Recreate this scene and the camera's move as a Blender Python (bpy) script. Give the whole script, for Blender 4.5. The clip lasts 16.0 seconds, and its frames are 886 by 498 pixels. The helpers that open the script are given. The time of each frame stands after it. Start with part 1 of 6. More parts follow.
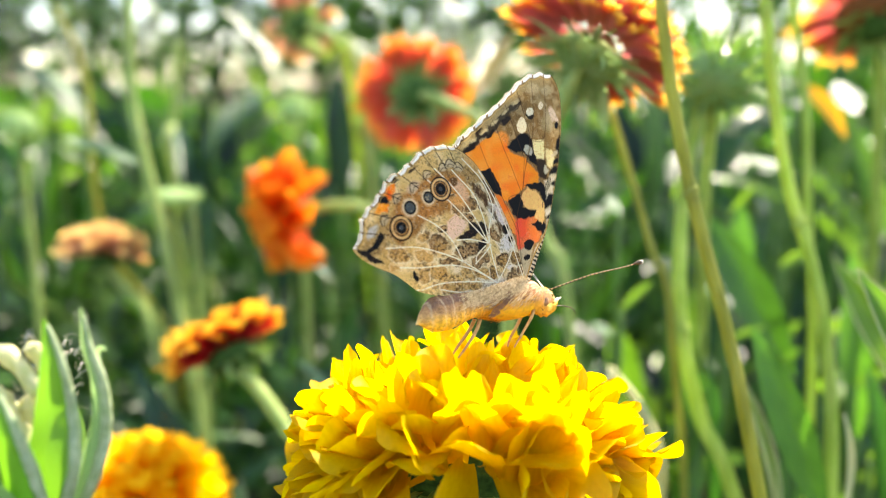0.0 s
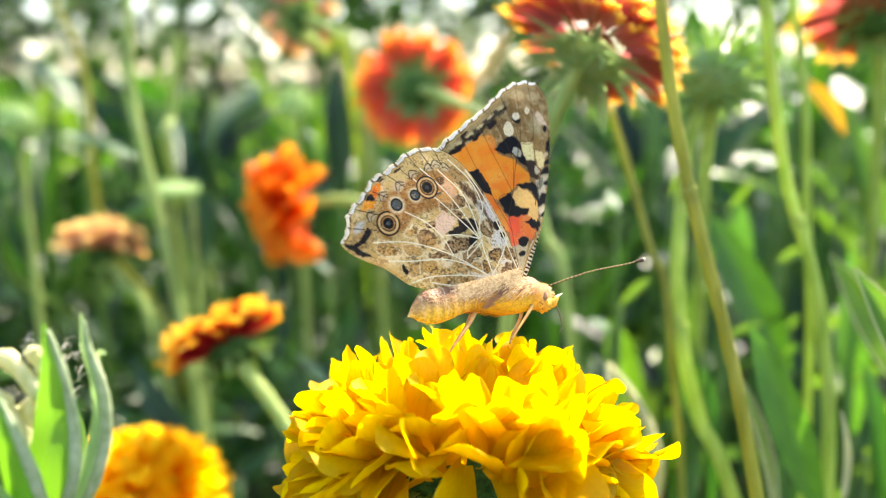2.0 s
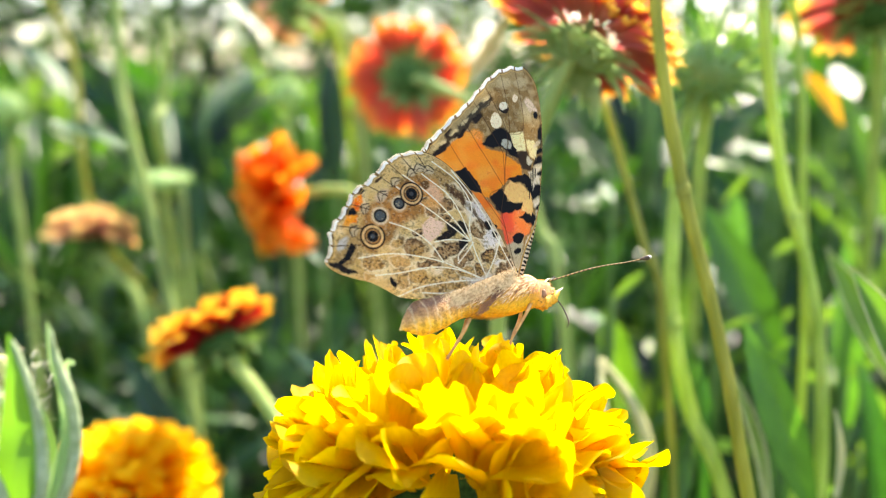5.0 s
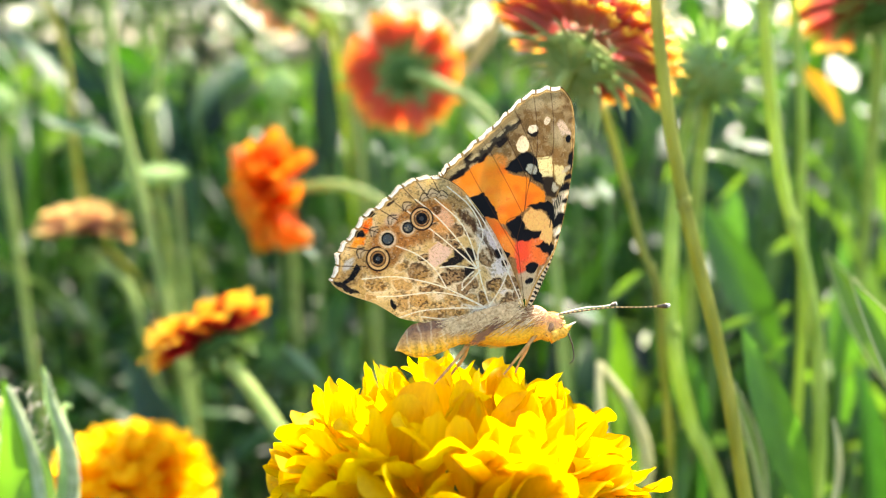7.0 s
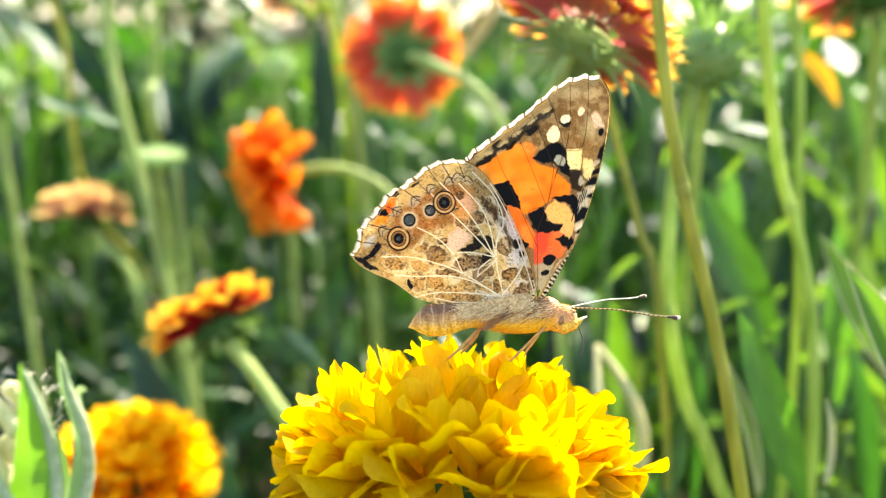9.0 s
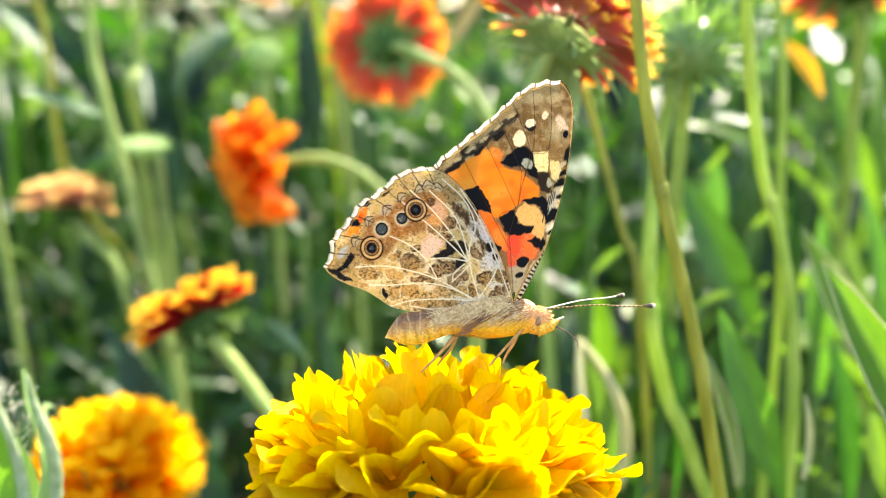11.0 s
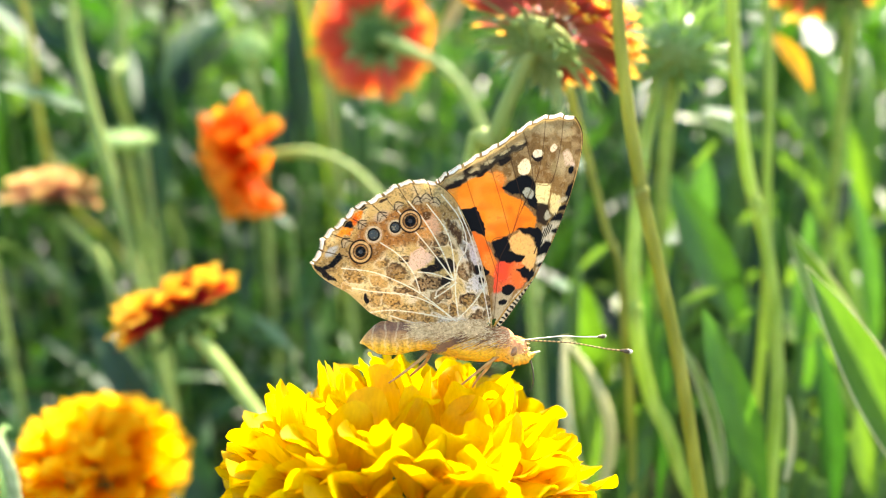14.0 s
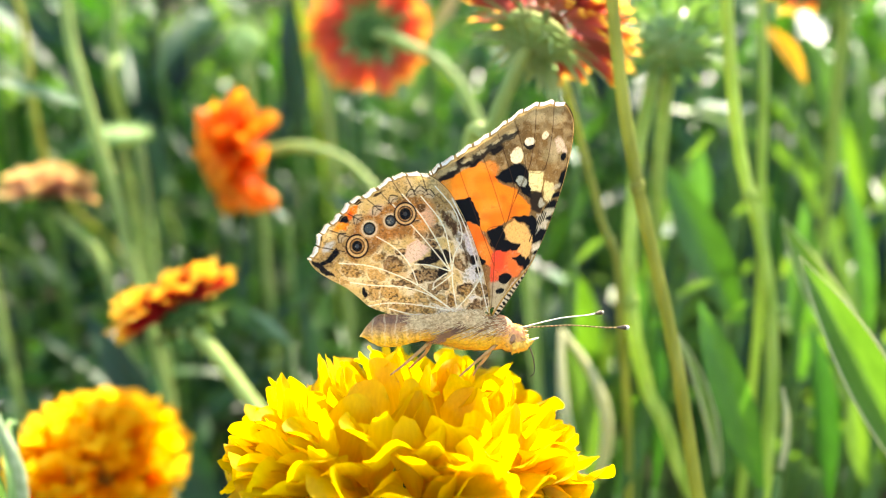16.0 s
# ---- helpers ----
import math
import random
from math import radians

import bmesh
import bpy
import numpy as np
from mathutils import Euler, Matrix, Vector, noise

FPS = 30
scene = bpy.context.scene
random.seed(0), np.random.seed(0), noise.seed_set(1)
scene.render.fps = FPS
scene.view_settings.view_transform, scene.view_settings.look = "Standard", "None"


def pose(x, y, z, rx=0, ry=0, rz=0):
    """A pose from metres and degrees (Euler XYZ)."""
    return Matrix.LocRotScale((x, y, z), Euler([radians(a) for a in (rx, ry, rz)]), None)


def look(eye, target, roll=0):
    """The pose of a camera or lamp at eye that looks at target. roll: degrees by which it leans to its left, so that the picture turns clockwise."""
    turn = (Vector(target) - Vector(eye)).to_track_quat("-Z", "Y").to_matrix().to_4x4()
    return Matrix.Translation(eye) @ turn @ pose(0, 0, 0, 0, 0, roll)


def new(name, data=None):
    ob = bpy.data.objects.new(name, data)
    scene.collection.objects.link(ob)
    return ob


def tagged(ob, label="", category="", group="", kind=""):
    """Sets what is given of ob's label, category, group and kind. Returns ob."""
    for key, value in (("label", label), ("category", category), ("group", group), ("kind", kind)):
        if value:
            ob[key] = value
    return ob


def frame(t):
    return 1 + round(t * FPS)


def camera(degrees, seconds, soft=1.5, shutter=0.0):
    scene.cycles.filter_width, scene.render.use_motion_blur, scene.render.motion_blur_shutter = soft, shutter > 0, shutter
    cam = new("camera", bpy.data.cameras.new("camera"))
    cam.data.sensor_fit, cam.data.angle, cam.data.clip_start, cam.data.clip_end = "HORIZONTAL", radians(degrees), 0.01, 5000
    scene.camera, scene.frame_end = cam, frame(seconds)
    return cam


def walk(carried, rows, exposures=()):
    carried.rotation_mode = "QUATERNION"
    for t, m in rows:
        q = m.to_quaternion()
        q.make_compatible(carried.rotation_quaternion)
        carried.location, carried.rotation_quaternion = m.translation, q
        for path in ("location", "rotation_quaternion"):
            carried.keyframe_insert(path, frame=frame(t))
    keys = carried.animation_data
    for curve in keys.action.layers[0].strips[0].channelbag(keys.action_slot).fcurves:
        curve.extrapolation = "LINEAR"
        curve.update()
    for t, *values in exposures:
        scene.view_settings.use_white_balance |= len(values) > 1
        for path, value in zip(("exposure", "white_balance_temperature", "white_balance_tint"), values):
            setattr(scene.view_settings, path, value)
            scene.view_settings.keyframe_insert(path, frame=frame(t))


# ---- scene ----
cam = camera(60.0, 16.0, soft=0.6)
PATH = [
    (0, (0.00000, 0.00000, 0.60000), (-0.00000, 0.10760, 0.57713), -0.00),
    (0.5, (0.00017, 0.00008, 0.60066), (0.00006, 0.10762, 0.57752), -0.02),
    (1, (-0.00020, 0.00048, 0.60183), (0.00007, 0.10794, 0.57832), -0.01),
    (1.5, (-0.00020, 0.00044, 0.60148), (0.00002, 0.10786, 0.57780), 0.11),
    (2, (0.00004, 0.00006, 0.60154), (0.00017, 0.10740, 0.57749), 0.12),
    (2.5, (-0.00016, -0.00029, 0.60136), (-0.00002, 0.10704, 0.57726), 0.09),
    (3, (-0.00040, -0.00046, 0.60132), (-0.00034, 0.10684, 0.57708), 0.09),
    (3.5, (-0.00024, -0.00045, 0.60150), (-0.00011, 0.10682, 0.57712), 0.17),
    (4, (0.00052, 0.00065, 0.60174), (0.00077, 0.10781, 0.57689), 0.24),
    (6.5, (0.00232, 0.00617, 0.60719), (0.00345, 0.11260, 0.57940), 0.28),
    (7, (0.00096, 0.00635, 0.60873), (0.00227, 0.11262, 0.58034), 0.25),
    (7.5, (-0.00017, 0.00553, 0.60952), (0.00133, 0.11160, 0.58041), 0.27),
    (8, (-0.00061, 0.00514, 0.60927), (0.00095, 0.11099, 0.57936), 0.25),
    (8.5, (-0.00029, 0.00481, 0.60841), (0.00113, 0.11055, 0.57813), 0.37),
    (9, (0.00000, 0.00474, 0.60995), (0.00179, 0.11026, 0.57893), 0.39),
    (11.5, (0.00378, 0.00734, 0.61413), (0.00701, 0.11198, 0.58037), 0.42),
    (12, (0.00523, 0.00925, 0.61566), (0.00854, 0.11375, 0.58148), 0.38),
    (12.5, (0.00558, 0.00954, 0.61641), (0.00898, 0.11398, 0.58206), 0.37),
    (13, (0.00535, 0.00934, 0.61673), (0.00899, 0.11366, 0.58204), 0.39),
    (13.5, (0.00567, 0.00924, 0.61646), (0.00949, 0.11347, 0.58151), 0.42),
    (14, (0.00550, 0.00861, 0.61567), (0.00939, 0.11283, 0.58070), 0.53),
    (14.5, (0.00459, 0.00824, 0.61546), (0.00891, 0.11231, 0.58008), 0.42),
    (15, (0.00476, 0.00844, 0.61507), (0.00920, 0.11250, 0.57971), 0.46),
    (15.5, (0.00531, 0.00803, 0.61522), (0.00976, 0.11198, 0.57954), 0.46),
    (16, (0.00511, 0.00751, 0.61620), (0.00957, 0.11139, 0.58031), 0.30),
]
walk(cam, [(t, look(eye, target, roll)) for t, eye, target, roll in PATH],
     exposures=((0.0, 2.27, 7150, 13), (16.0, 2.48, 7150, 12)))
cam.data.dof.use_dof = True
cam.data.dof.focus_distance = 0.109
cam.data.dof.aperture_fstop = 11.0

# ---- light: clear sky, sun behind the flowers and to the right ----
SUN_ELEVATION, SUN_TURN = 50.0, 33.0
world = bpy.data.worlds.new("sky")
scene.world = world
world.use_nodes = True
sky = world.node_tree.nodes.new("ShaderNodeTexSky")
sky.sky_type = "NISHITA"
sky.sun_disc = False
sky.sun_elevation = radians(SUN_ELEVATION)
sky.sun_rotation = radians(SUN_TURN)
world.node_tree.links.new(sky.outputs[0], world.node_tree.nodes["Background"].inputs[0])
world.node_tree.nodes["Background"].inputs[1].default_value = 0.14
sun = new("sun", bpy.data.lights.new("sun", "SUN"))
sun.data.energy = 4.1
sun.data.angle = radians(0.5)
sun.data.color = (1.0, 0.94, 0.83)
SUN_WAY = Vector((math.sin(radians(SUN_TURN)) * math.cos(radians(SUN_ELEVATION)),
                  math.cos(radians(SUN_TURN)) * math.cos(radians(SUN_ELEVATION)), math.sin(radians(SUN_ELEVATION))))
sun.matrix_world = look(SUN_WAY * 5, (0, 0, 0))


# ---- materials ----
def srgb(r, g, b):
    return tuple(((c / 255 + 0.055) / 1.055) ** 2.4 if c > 10 else c / 255 / 12.92 for c in (r, g, b)) + (1.0,)


def material(name):
    m = bpy.data.materials.new(name)
    m.use_nodes = True
    nt = m.node_tree
    return m, nt, nt.nodes["Principled BSDF"]


def node(nt, kind, **inputs):
    n = nt.nodes.new(kind)
    for key, value in inputs.items():
        n.inputs[key].default_value = value
    return n


def ramp(nt, fac, stops):
    n = nt.nodes.new("ShaderNodeValToRGB")
    els = n.color_ramp.elements
    while len(els) < len(stops):
        els.new(0.5)
    for el, (at, col) in zip(els, stops):
        el.position, el.color = at, col
    nt.links.new(fac, n.inputs[0])
    return n.outputs[0]


def mixed(nt, fac, a, b, blend="MIX"):
    n = nt.nodes.new("ShaderNodeMix")
    n.data_type, n.blend_type = "RGBA", blend
    for sock, value in ((n.inputs[0], fac), (n.inputs[6], a), (n.inputs[7], b)):
        if hasattr(value, "node"):
            nt.links.new(value, sock)
        else:
            sock.default_value = value
    return n.outputs[2]


def local_noise(nt, scale, detail=3.0, stretch=(1, 1, 1)):
    tc = nt.nodes.new("ShaderNodeTexCoord")
    mp = nt.nodes.new("ShaderNodeMapping")
    mp.inputs["Scale"].default_value = stretch
    nt.links.new(tc.outputs["Object"], mp.inputs[0])
    n = node(nt, "ShaderNodeTexNoise", Scale=scale, Detail=detail)
    nt.links.new(mp.outputs[0], n.inputs["Vector"])
    return n.outputs["Fac"], tc


def thin(nt, bsdf, colour, amount, tint=None):
    """Lets light through: a share of the light that falls on the back shows on the front."""
    tr = nt.nodes.new("ShaderNodeBsdfTranslucent")
    nt.links.new(colour, bsdf.inputs["Base Color"])
    if tint:
        nt.links.new(mixed(nt, 1.0, colour, tint, "MULTIPLY"), tr.inputs["Color"])
    else:
        nt.links.new(colour, tr.inputs["Color"])
    mix = nt.nodes.new("ShaderNodeMixShader")
    mix.inputs[0].default_value = amount
    out = nt.nodes["Material Output"]
    nt.links.new(bsdf.outputs[0], mix.inputs[1])
    nt.links.new(tr.outputs[0], mix.inputs[2])
    nt.links.new(mix.outputs[0], out.inputs["Surface"])


def bumped(nt, bsdf, height, strength, distance):
    b = node(nt, "ShaderNodeBump", Strength=strength, Distance=distance)
    nt.links.new(height, b.inputs["Height"])
    nt.links.new(b.outputs[0], bsdf.inputs["Normal"])


def ringed_material(name, a, b, step):
    """Fine rings across a thread that runs along local x."""
    m, nt, bsdf = material(name)
    tc = nt.nodes.new("ShaderNodeTexCoord")
    wave = node(nt, "ShaderNodeTexWave", Scale=0.314 / step, Distortion=0.6)
    nt.links.new(tc.outputs["Object"], wave.inputs["Vector"])
    nt.links.new(ramp(nt, wave.outputs["Fac"], [(0.25, a), (0.6, b)]), bsdf.inputs["Base Color"])
    bsdf.inputs["Roughness"].default_value = 0.5
    return m


def petal_material(name, stops, length, through_share=0.5, tint=None, rough=0.45):
    """Colour runs along the petal (local x), with fine lengthwise streaks and a shade of its own for each petal."""
    m, nt, bsdf = material(name)
    grain, tc = local_noise(nt, 26, 3, (0.12, 1, 1))
    sep = nt.nodes.new("ShaderNodeSeparateXYZ")
    nt.links.new(tc.outputs["Object"], sep.inputs[0])
    run = node(nt, "ShaderNodeMapRange")
    run.inputs["From Max"].default_value = length
    nt.links.new(sep.outputs[0], run.inputs[0])
    info = nt.nodes.new("ShaderNodeObjectInfo")
    shift = nt.nodes.new("ShaderNodeMath")
    shift.operation = "MULTIPLY_ADD"
    nt.links.new(info.outputs["Random"], shift.inputs[0])
    shift.inputs[1].default_value = 0.16
    nt.links.new(run.outputs[0], shift.inputs[2])
    less = nt.nodes.new("ShaderNodeMath")
    less.operation = "SUBTRACT"
    nt.links.new(shift.outputs[0], less.inputs[0])
    less.inputs[1].default_value = 0.08
    col = ramp(nt, less.outputs[0], stops)
    streak = ramp(nt, grain, [(0.3, (0.9, 0.87, 0.82, 1)), (0.7, (1, 1, 1, 1))])
    col = mixed(nt, 1.0, col, streak, "MULTIPLY")
    bsdf.inputs["Roughness"].default_value = rough
    bsdf.inputs["Specular IOR Level"].default_value = 0.3
    bumped(nt, bsdf, grain, 0.35, 0.0003)
    thin(nt, bsdf, col, through_share, tint)
    return m


def leaf_material(name, dark, light, through_share=0.5, rough=0.36, spec=0.5, tint=(0.92, 1.0, 0.5, 1)):
    m, nt, bsdf = material(name)
    grain, tc = local_noise(nt, 7, 5, (1, 3, 1))
    info = nt.nodes.new("ShaderNodeObjectInfo")
    geo = nt.nodes.new("ShaderNodeNewGeometry")
    add = nt.nodes.new("ShaderNodeMath")
    add.operation = "ADD"
    nt.links.new(info.outputs["Random"], add.inputs[0])
    nt.links.new(geo.outputs["Random Per Island"], add.inputs[1])
    frac = nt.nodes.new("ShaderNodeMath")
    frac.operation = "FRACT"
    nt.links.new(add.outputs[0], frac.inputs[0])
    col = mixed(nt, frac.outputs[0], dark, light)
    spots = ramp(nt, grain, [(0.3, (0.7, 0.75, 0.6, 1)), (0.7, (1.1, 1.08, 1.0, 1))])
    col = mixed(nt, 1.0, col, spots, "MULTIPLY")
    bsdf.inputs["Roughness"].default_value = rough
    bsdf.inputs["Specular IOR Level"].default_value = spec
    fine, _ = local_noise(nt, 90, 3)
    bumped(nt, bsdf, fine, 0.4, 0.0006)
    thin(nt, bsdf, col, through_share, tint)
    return m


def plain_material(name, a, b, scale, rough=0.6, bump=0.4, depth=0.0004, spec=0.4, stretch=(1, 1, 1), through_share=0.0):
    m, nt, bsdf = material(name)
    grain, _ = local_noise(nt, scale, 5, stretch)
    col = ramp(nt, grain, [(0.3, a), (0.7, b)])
    big, _ = local_noise(nt, scale * 0.13, 2)
    col = mixed(nt, 1.0, col, ramp(nt, big, [(0.35, (0.8, 0.8, 0.78, 1)), (0.65, (1, 1, 1, 1))]), "MULTIPLY")
    nt.links.new(col, bsdf.inputs["Base Color"])
    bsdf.inputs["Roughness"].default_value = rough
    bsdf.inputs["Specular IOR Level"].default_value = spec
    bumped(nt, bsdf, grain, bump, depth)
    if through_share:
        thin(nt, bsdf, col, through_share)
    return m


YELLOW = petal_material("yellow_petal", [(0.0, srgb(234, 195, 9)), (0.35, srgb(237, 201, 9)), (1.0, srgb(239, 206, 15))], 1.0, 0.74, (1.0, 1.0, 0.6, 1), 0.55)
ORANGE = petal_material("orange_petal", [(0.0, srgb(252, 166, 18)), (0.45, srgb(254, 186, 22)), (0.8, srgb(255, 204, 30)), (1.0, srgb(255, 220, 54))], 1.0, 0.74, (1, 1, 0.7, 1))
FIERY = petal_material("red_orange_petal", [(0.0, srgb(230, 70, 26)), (0.5, srgb(246, 106, 28)), (0.8, srgb(252, 142, 36)), (1.0, srgb(254, 184, 60))], 1.0, 0.5, (1, 0.9, 0.6, 1))
RED_TIP = petal_material("red_petal_yellow_tip", [(0.0, srgb(196, 104, 100)), (0.6, srgb(204, 98, 94)), (0.74, srgb(212, 112, 70)), (0.86, srgb(238, 184, 70)), (1.0, srgb(244, 212, 100))], 1.0, 0.5, (1, 0.95, 0.85, 1))
RED_GOLD = petal_material("red_petal_golden_tip", [(0.0, srgb(150, 12, 26)), (0.6, srgb(178, 20, 32)), (0.72, srgb(206, 60, 34)), (0.80, srgb(252, 196, 48)), (1.0, srgb(255, 226, 92))], 1.0, 0.42, (1, 0.8, 0.6, 1))
RING = petal_material("scarlet_petal_yellow_tip", [(0.0, srgb(214, 84, 66)), (0.7, srgb(228, 96, 64)), (0.88, srgb(242, 130, 52)), (1.0, srgb(250, 176, 66))], 1.0, 0.5, (1, 1.0, 0.8, 1))
FADED = petal_material("faded_pink_petal", [(0.0, srgb(170, 104, 86)), (0.6, srgb(200, 140, 114)), (0.85, srgb(224, 178, 116)), (1.0, srgb(240, 216, 150))], 1.0, 0.4, (1, 1.0, 0.85, 1))
LEAF = leaf_material("green_leaf", srgb(28, 64, 18), srgb(68, 112, 34), 0.42)
# brighter copy of the green leaf; sunlight on the bed is put into it
LEAF_LIT = leaf_material("lit_green_leaf", srgb(54, 106, 30), srgb(92, 142, 48), 0.5)
# near-black: shade between the stems is put into this leaf colour
LEAF_BLUE_SHADE = leaf_material("blue_green_leaf_with_shade", srgb(13, 36, 20), srgb(38, 76, 40), 0.28, 0.42, 0.35, (0.85, 1.0, 0.4, 1))
# lightest copy, for leaves the sun shines through; that light is in its colour
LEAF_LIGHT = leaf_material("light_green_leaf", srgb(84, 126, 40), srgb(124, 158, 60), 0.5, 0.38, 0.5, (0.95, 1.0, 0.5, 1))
LEAF_GLOSS = leaf_material("glossy_leaf", srgb(50, 90, 54), srgb(80, 124, 80), 0.3, 0.38, 0.5, (0.8, 1.0, 0.4, 1))
YELLOW_LEAF = leaf_material("withering_yellow_leaf", srgb(250, 160, 20), srgb(255, 190, 40), 0.5, 0.4, 0.4, (1, 0.95, 0.6, 1))
BUD_GREEN = leaf_material("bright_green_sepal", srgb(104, 160, 40), srgb(136, 184, 70), 0.55, 0.5, 0.35)
SEPAL_PALE = leaf_material("pale_hairy_sepal", srgb(150, 180, 124), srgb(184, 206, 156), 0.5, 0.75, 0.15, (0.9, 1.0, 0.8, 1))
SEPAL = leaf_material("hairy_green_sepal", srgb(104, 144, 76), srgb(140, 170, 106), 0.34, 0.45, 0.4)
STEM = plain_material("green_stem", srgb(164, 192, 70), srgb(206, 222, 108), 350, 0.5, 0.4, 0.0003, 0.4, (1, 1, 0.1), 0.5)
# darker copy of the green stem, with shade in the bed put into its colour
STEM_DARK = plain_material("green_stem_with_shade", srgb(70, 104, 40), srgb(108, 140, 64), 350, 0.55, 0.4, 0.0003, 0.3, (1, 1, 0.1), 0.3)
STEM_OLIVE = plain_material("olive_stem", srgb(146, 152, 56), srgb(184, 184, 84), 350, 0.55, 0.4, 0.0003, 0.35, (1, 1, 0.1), 0.5)
STEM_PALE = plain_material("pale_hairy_stem", srgb(142, 168, 86), srgb(182, 198, 118), 350, 0.6, 0.4, 0.0003, 0.35, (1, 1, 0.1), 0.35)
SOIL = plain_material("dark_soil", srgb(44, 38, 30), srgb(92, 78, 60), 30, 0.95, 1.0, 0.02, 0.2)
SAND = plain_material("pale_sand", srgb(142, 130, 106), srgb(184, 172, 150), 20, 0.9, 0.6, 0.01, 0.3)
CALYX = plain_material("dark_calyx", srgb(36, 62, 26), srgb(70, 104, 44), 900, 0.85, 0.6, 0.0004, 0.15)
CALYX_PALE = plain_material("pale_green_calyx", srgb(140, 164, 84), srgb(180, 196, 116), 900, 0.8, 0.6, 0.0004, 0.2)
DISC = plain_material("flower_disc", srgb(70, 40, 20), srgb(150, 90, 30), 900, 0.8, 1.0, 0.001)
STRAW = plain_material("dry_straw", srgb(170, 136, 70), srgb(214, 184, 110), 200, 0.6, 0.5, 0.0004)
FLORET = plain_material("cream_floret", srgb(196, 200, 130), srgb(238, 230, 184), 700, 0.6, 0.5, 0.0003, 0.3, (1, 1, 0.3), 0.4)
WOOL = plain_material("woolly_rim", srgb(150, 170, 122), srgb(196, 208, 166), 900, 0.85, 0.8, 0.0004, 0.15, (1, 1, 1), 0.35)
HAIR = plain_material("pale_hair", srgb(190, 184, 160), srgb(224, 218, 200), 500, 0.5, 0.1, 0.0001)


# ---- shape helpers ----
def mesh(name, verts, faces, smooth=True):
    me = bpy.data.meshes.new(name)
    me.from_pydata([tuple(v) for v in verts], [], [tuple(f) for f in faces])
    if smooth:
        me.polygons.foreach_set("use_smooth", [True] * len(me.polygons))
    me.update()
    return me


def part(name, me, mat, parent, label="", m=None):
    """One mesh object under a thing or under a part. me: a mesh, or (verts, faces)."""
    if isinstance(me, tuple):
        me = mesh(name, *me)
    if mat and not me.materials:
        me.materials.append(mat)
    ob = new(name, me)
    ob.parent = parent
    if m is not None:
        ob.matrix_basis = m
    if label:
        tagged(ob, label)
    return ob


def thing(name, at, label, category, group="", kind=""):
    ob = new(name)
    ob.empty_display_size = 0.01
    ob.location = at
    return tagged(ob, label, category, group, kind)


def spline(points, n):
    """n points along a smooth line through the points."""
    p = [np.array(q, float) for q in points]
    p = [2 * p[0] - p[1]] + p + [2 * p[-1] - p[-2]]
    out = []
    for s in np.linspace(0, len(points) - 1, n):
        i = min(int(s), len(points) - 2)
        u = s - i
        a, b, c, d = p[i : i + 4]
        out.append(0.5 * (2 * b + (c - a) * u + (2 * a - 5 * b + 4 * c - d) * u * u + (3 * b - a - 3 * c + d) * u ** 3))
    return np.array(out)


def tube(points, radii, sides=8, n=24, rough=0.0, cap=True):
    """A round tapered rod through the points. Returns verts and faces."""
    line = spline(points, n)
    rad = np.interp(np.linspace(0, 1, n), np.linspace(0, 1, len(radii)), radii)
    verts, faces = [], []
    side = np.array([1.0, 0.13, 0.07])
    for i in range(n):
        way = line[min(i + 1, n - 1)] - line[max(i - 1, 0)]
        way = way / (np.linalg.norm(way) + 1e-12)
        side = side - way * (side @ way)
        side = side / np.linalg.norm(side)
        up = np.cross(way, side)
        for k in range(sides):
            a = 2 * math.pi * k / sides
            r = rad[i] * (1 + rough * (random.random() - 0.5))
            verts.append(line[i] + r * (math.cos(a) * side + math.sin(a) * up))
    for i in range(n - 1):
        for k in range(sides):
            k2 = (k + 1) % sides
            faces.append((i * sides + k, i * sides + k2, (i + 1) * sides + k2, (i + 1) * sides + k))
    if cap:
        verts += [line[0], line[-1]]
        a, b = len(verts) - 2, len(verts) - 1
        for k in range(sides):
            k2 = (k + 1) % sides
            faces += [(a, k2, k), (b, (n - 1) * sides + k, (n - 1) * sides + k2)]
    return verts, faces


def blade(length, width, cup=0.2, bend=0.3, tip=1.6, base=0.25, nu=9, nv=4, lobes=0, wave=0.0, seed=1, crease=0.0):
    """A leaf or petal: local x along it, y across, z up. cup lifts the rims, bend lets the tip sink; lobes notch the end."""
    rnd = random.Random(seed)
    ph = rnd.random() * 6
    verts, faces = [], []
    for i in range(nu + 1):
        u = i / nu
        w = width * (base + (1 - base) * math.sin(min(1.0, u * 1.25) * math.pi / 2)) * max(0.0, 1 - u ** (tip * 2.2)) ** (0.5 if tip > 1.2 else 0.9)
        if tip <= 1.0:
            w = width * (base + (1 - base) * min(1.0, u * 2.5)) * (1 - u) ** 0.7
        ang = bend * u
        x = length * (math.sin(ang) / bend if abs(bend) > 1e-4 else u)
        z = -length * ((1 - math.cos(ang)) / bend if abs(bend) > 1e-4 else 0)
        for j in range(nv + 1):
            v = 2 * j / nv - 1
            lob = lobes * length * max(0, u - 0.55) / 0.45 * (abs(math.sin(v * math.pi * 1.5 + 0.5 * math.pi)) - 0.6)
            verts.append((x + lob * math.cos(ang), v * w * 0.5,
                          z + cup * w * 0.5 * v * v * (0.4 + u) + crease * w * abs(v) + wave * width * math.sin(ph + 7 * u + 2.2 * v) * u - lob * math.sin(ang)))
    for i in range(nu):
        for j in range(nv):
            a = i * (nv + 1) + j
            faces.append((a, a + nv + 1, a + nv + 2, a + 1))
    return verts, faces


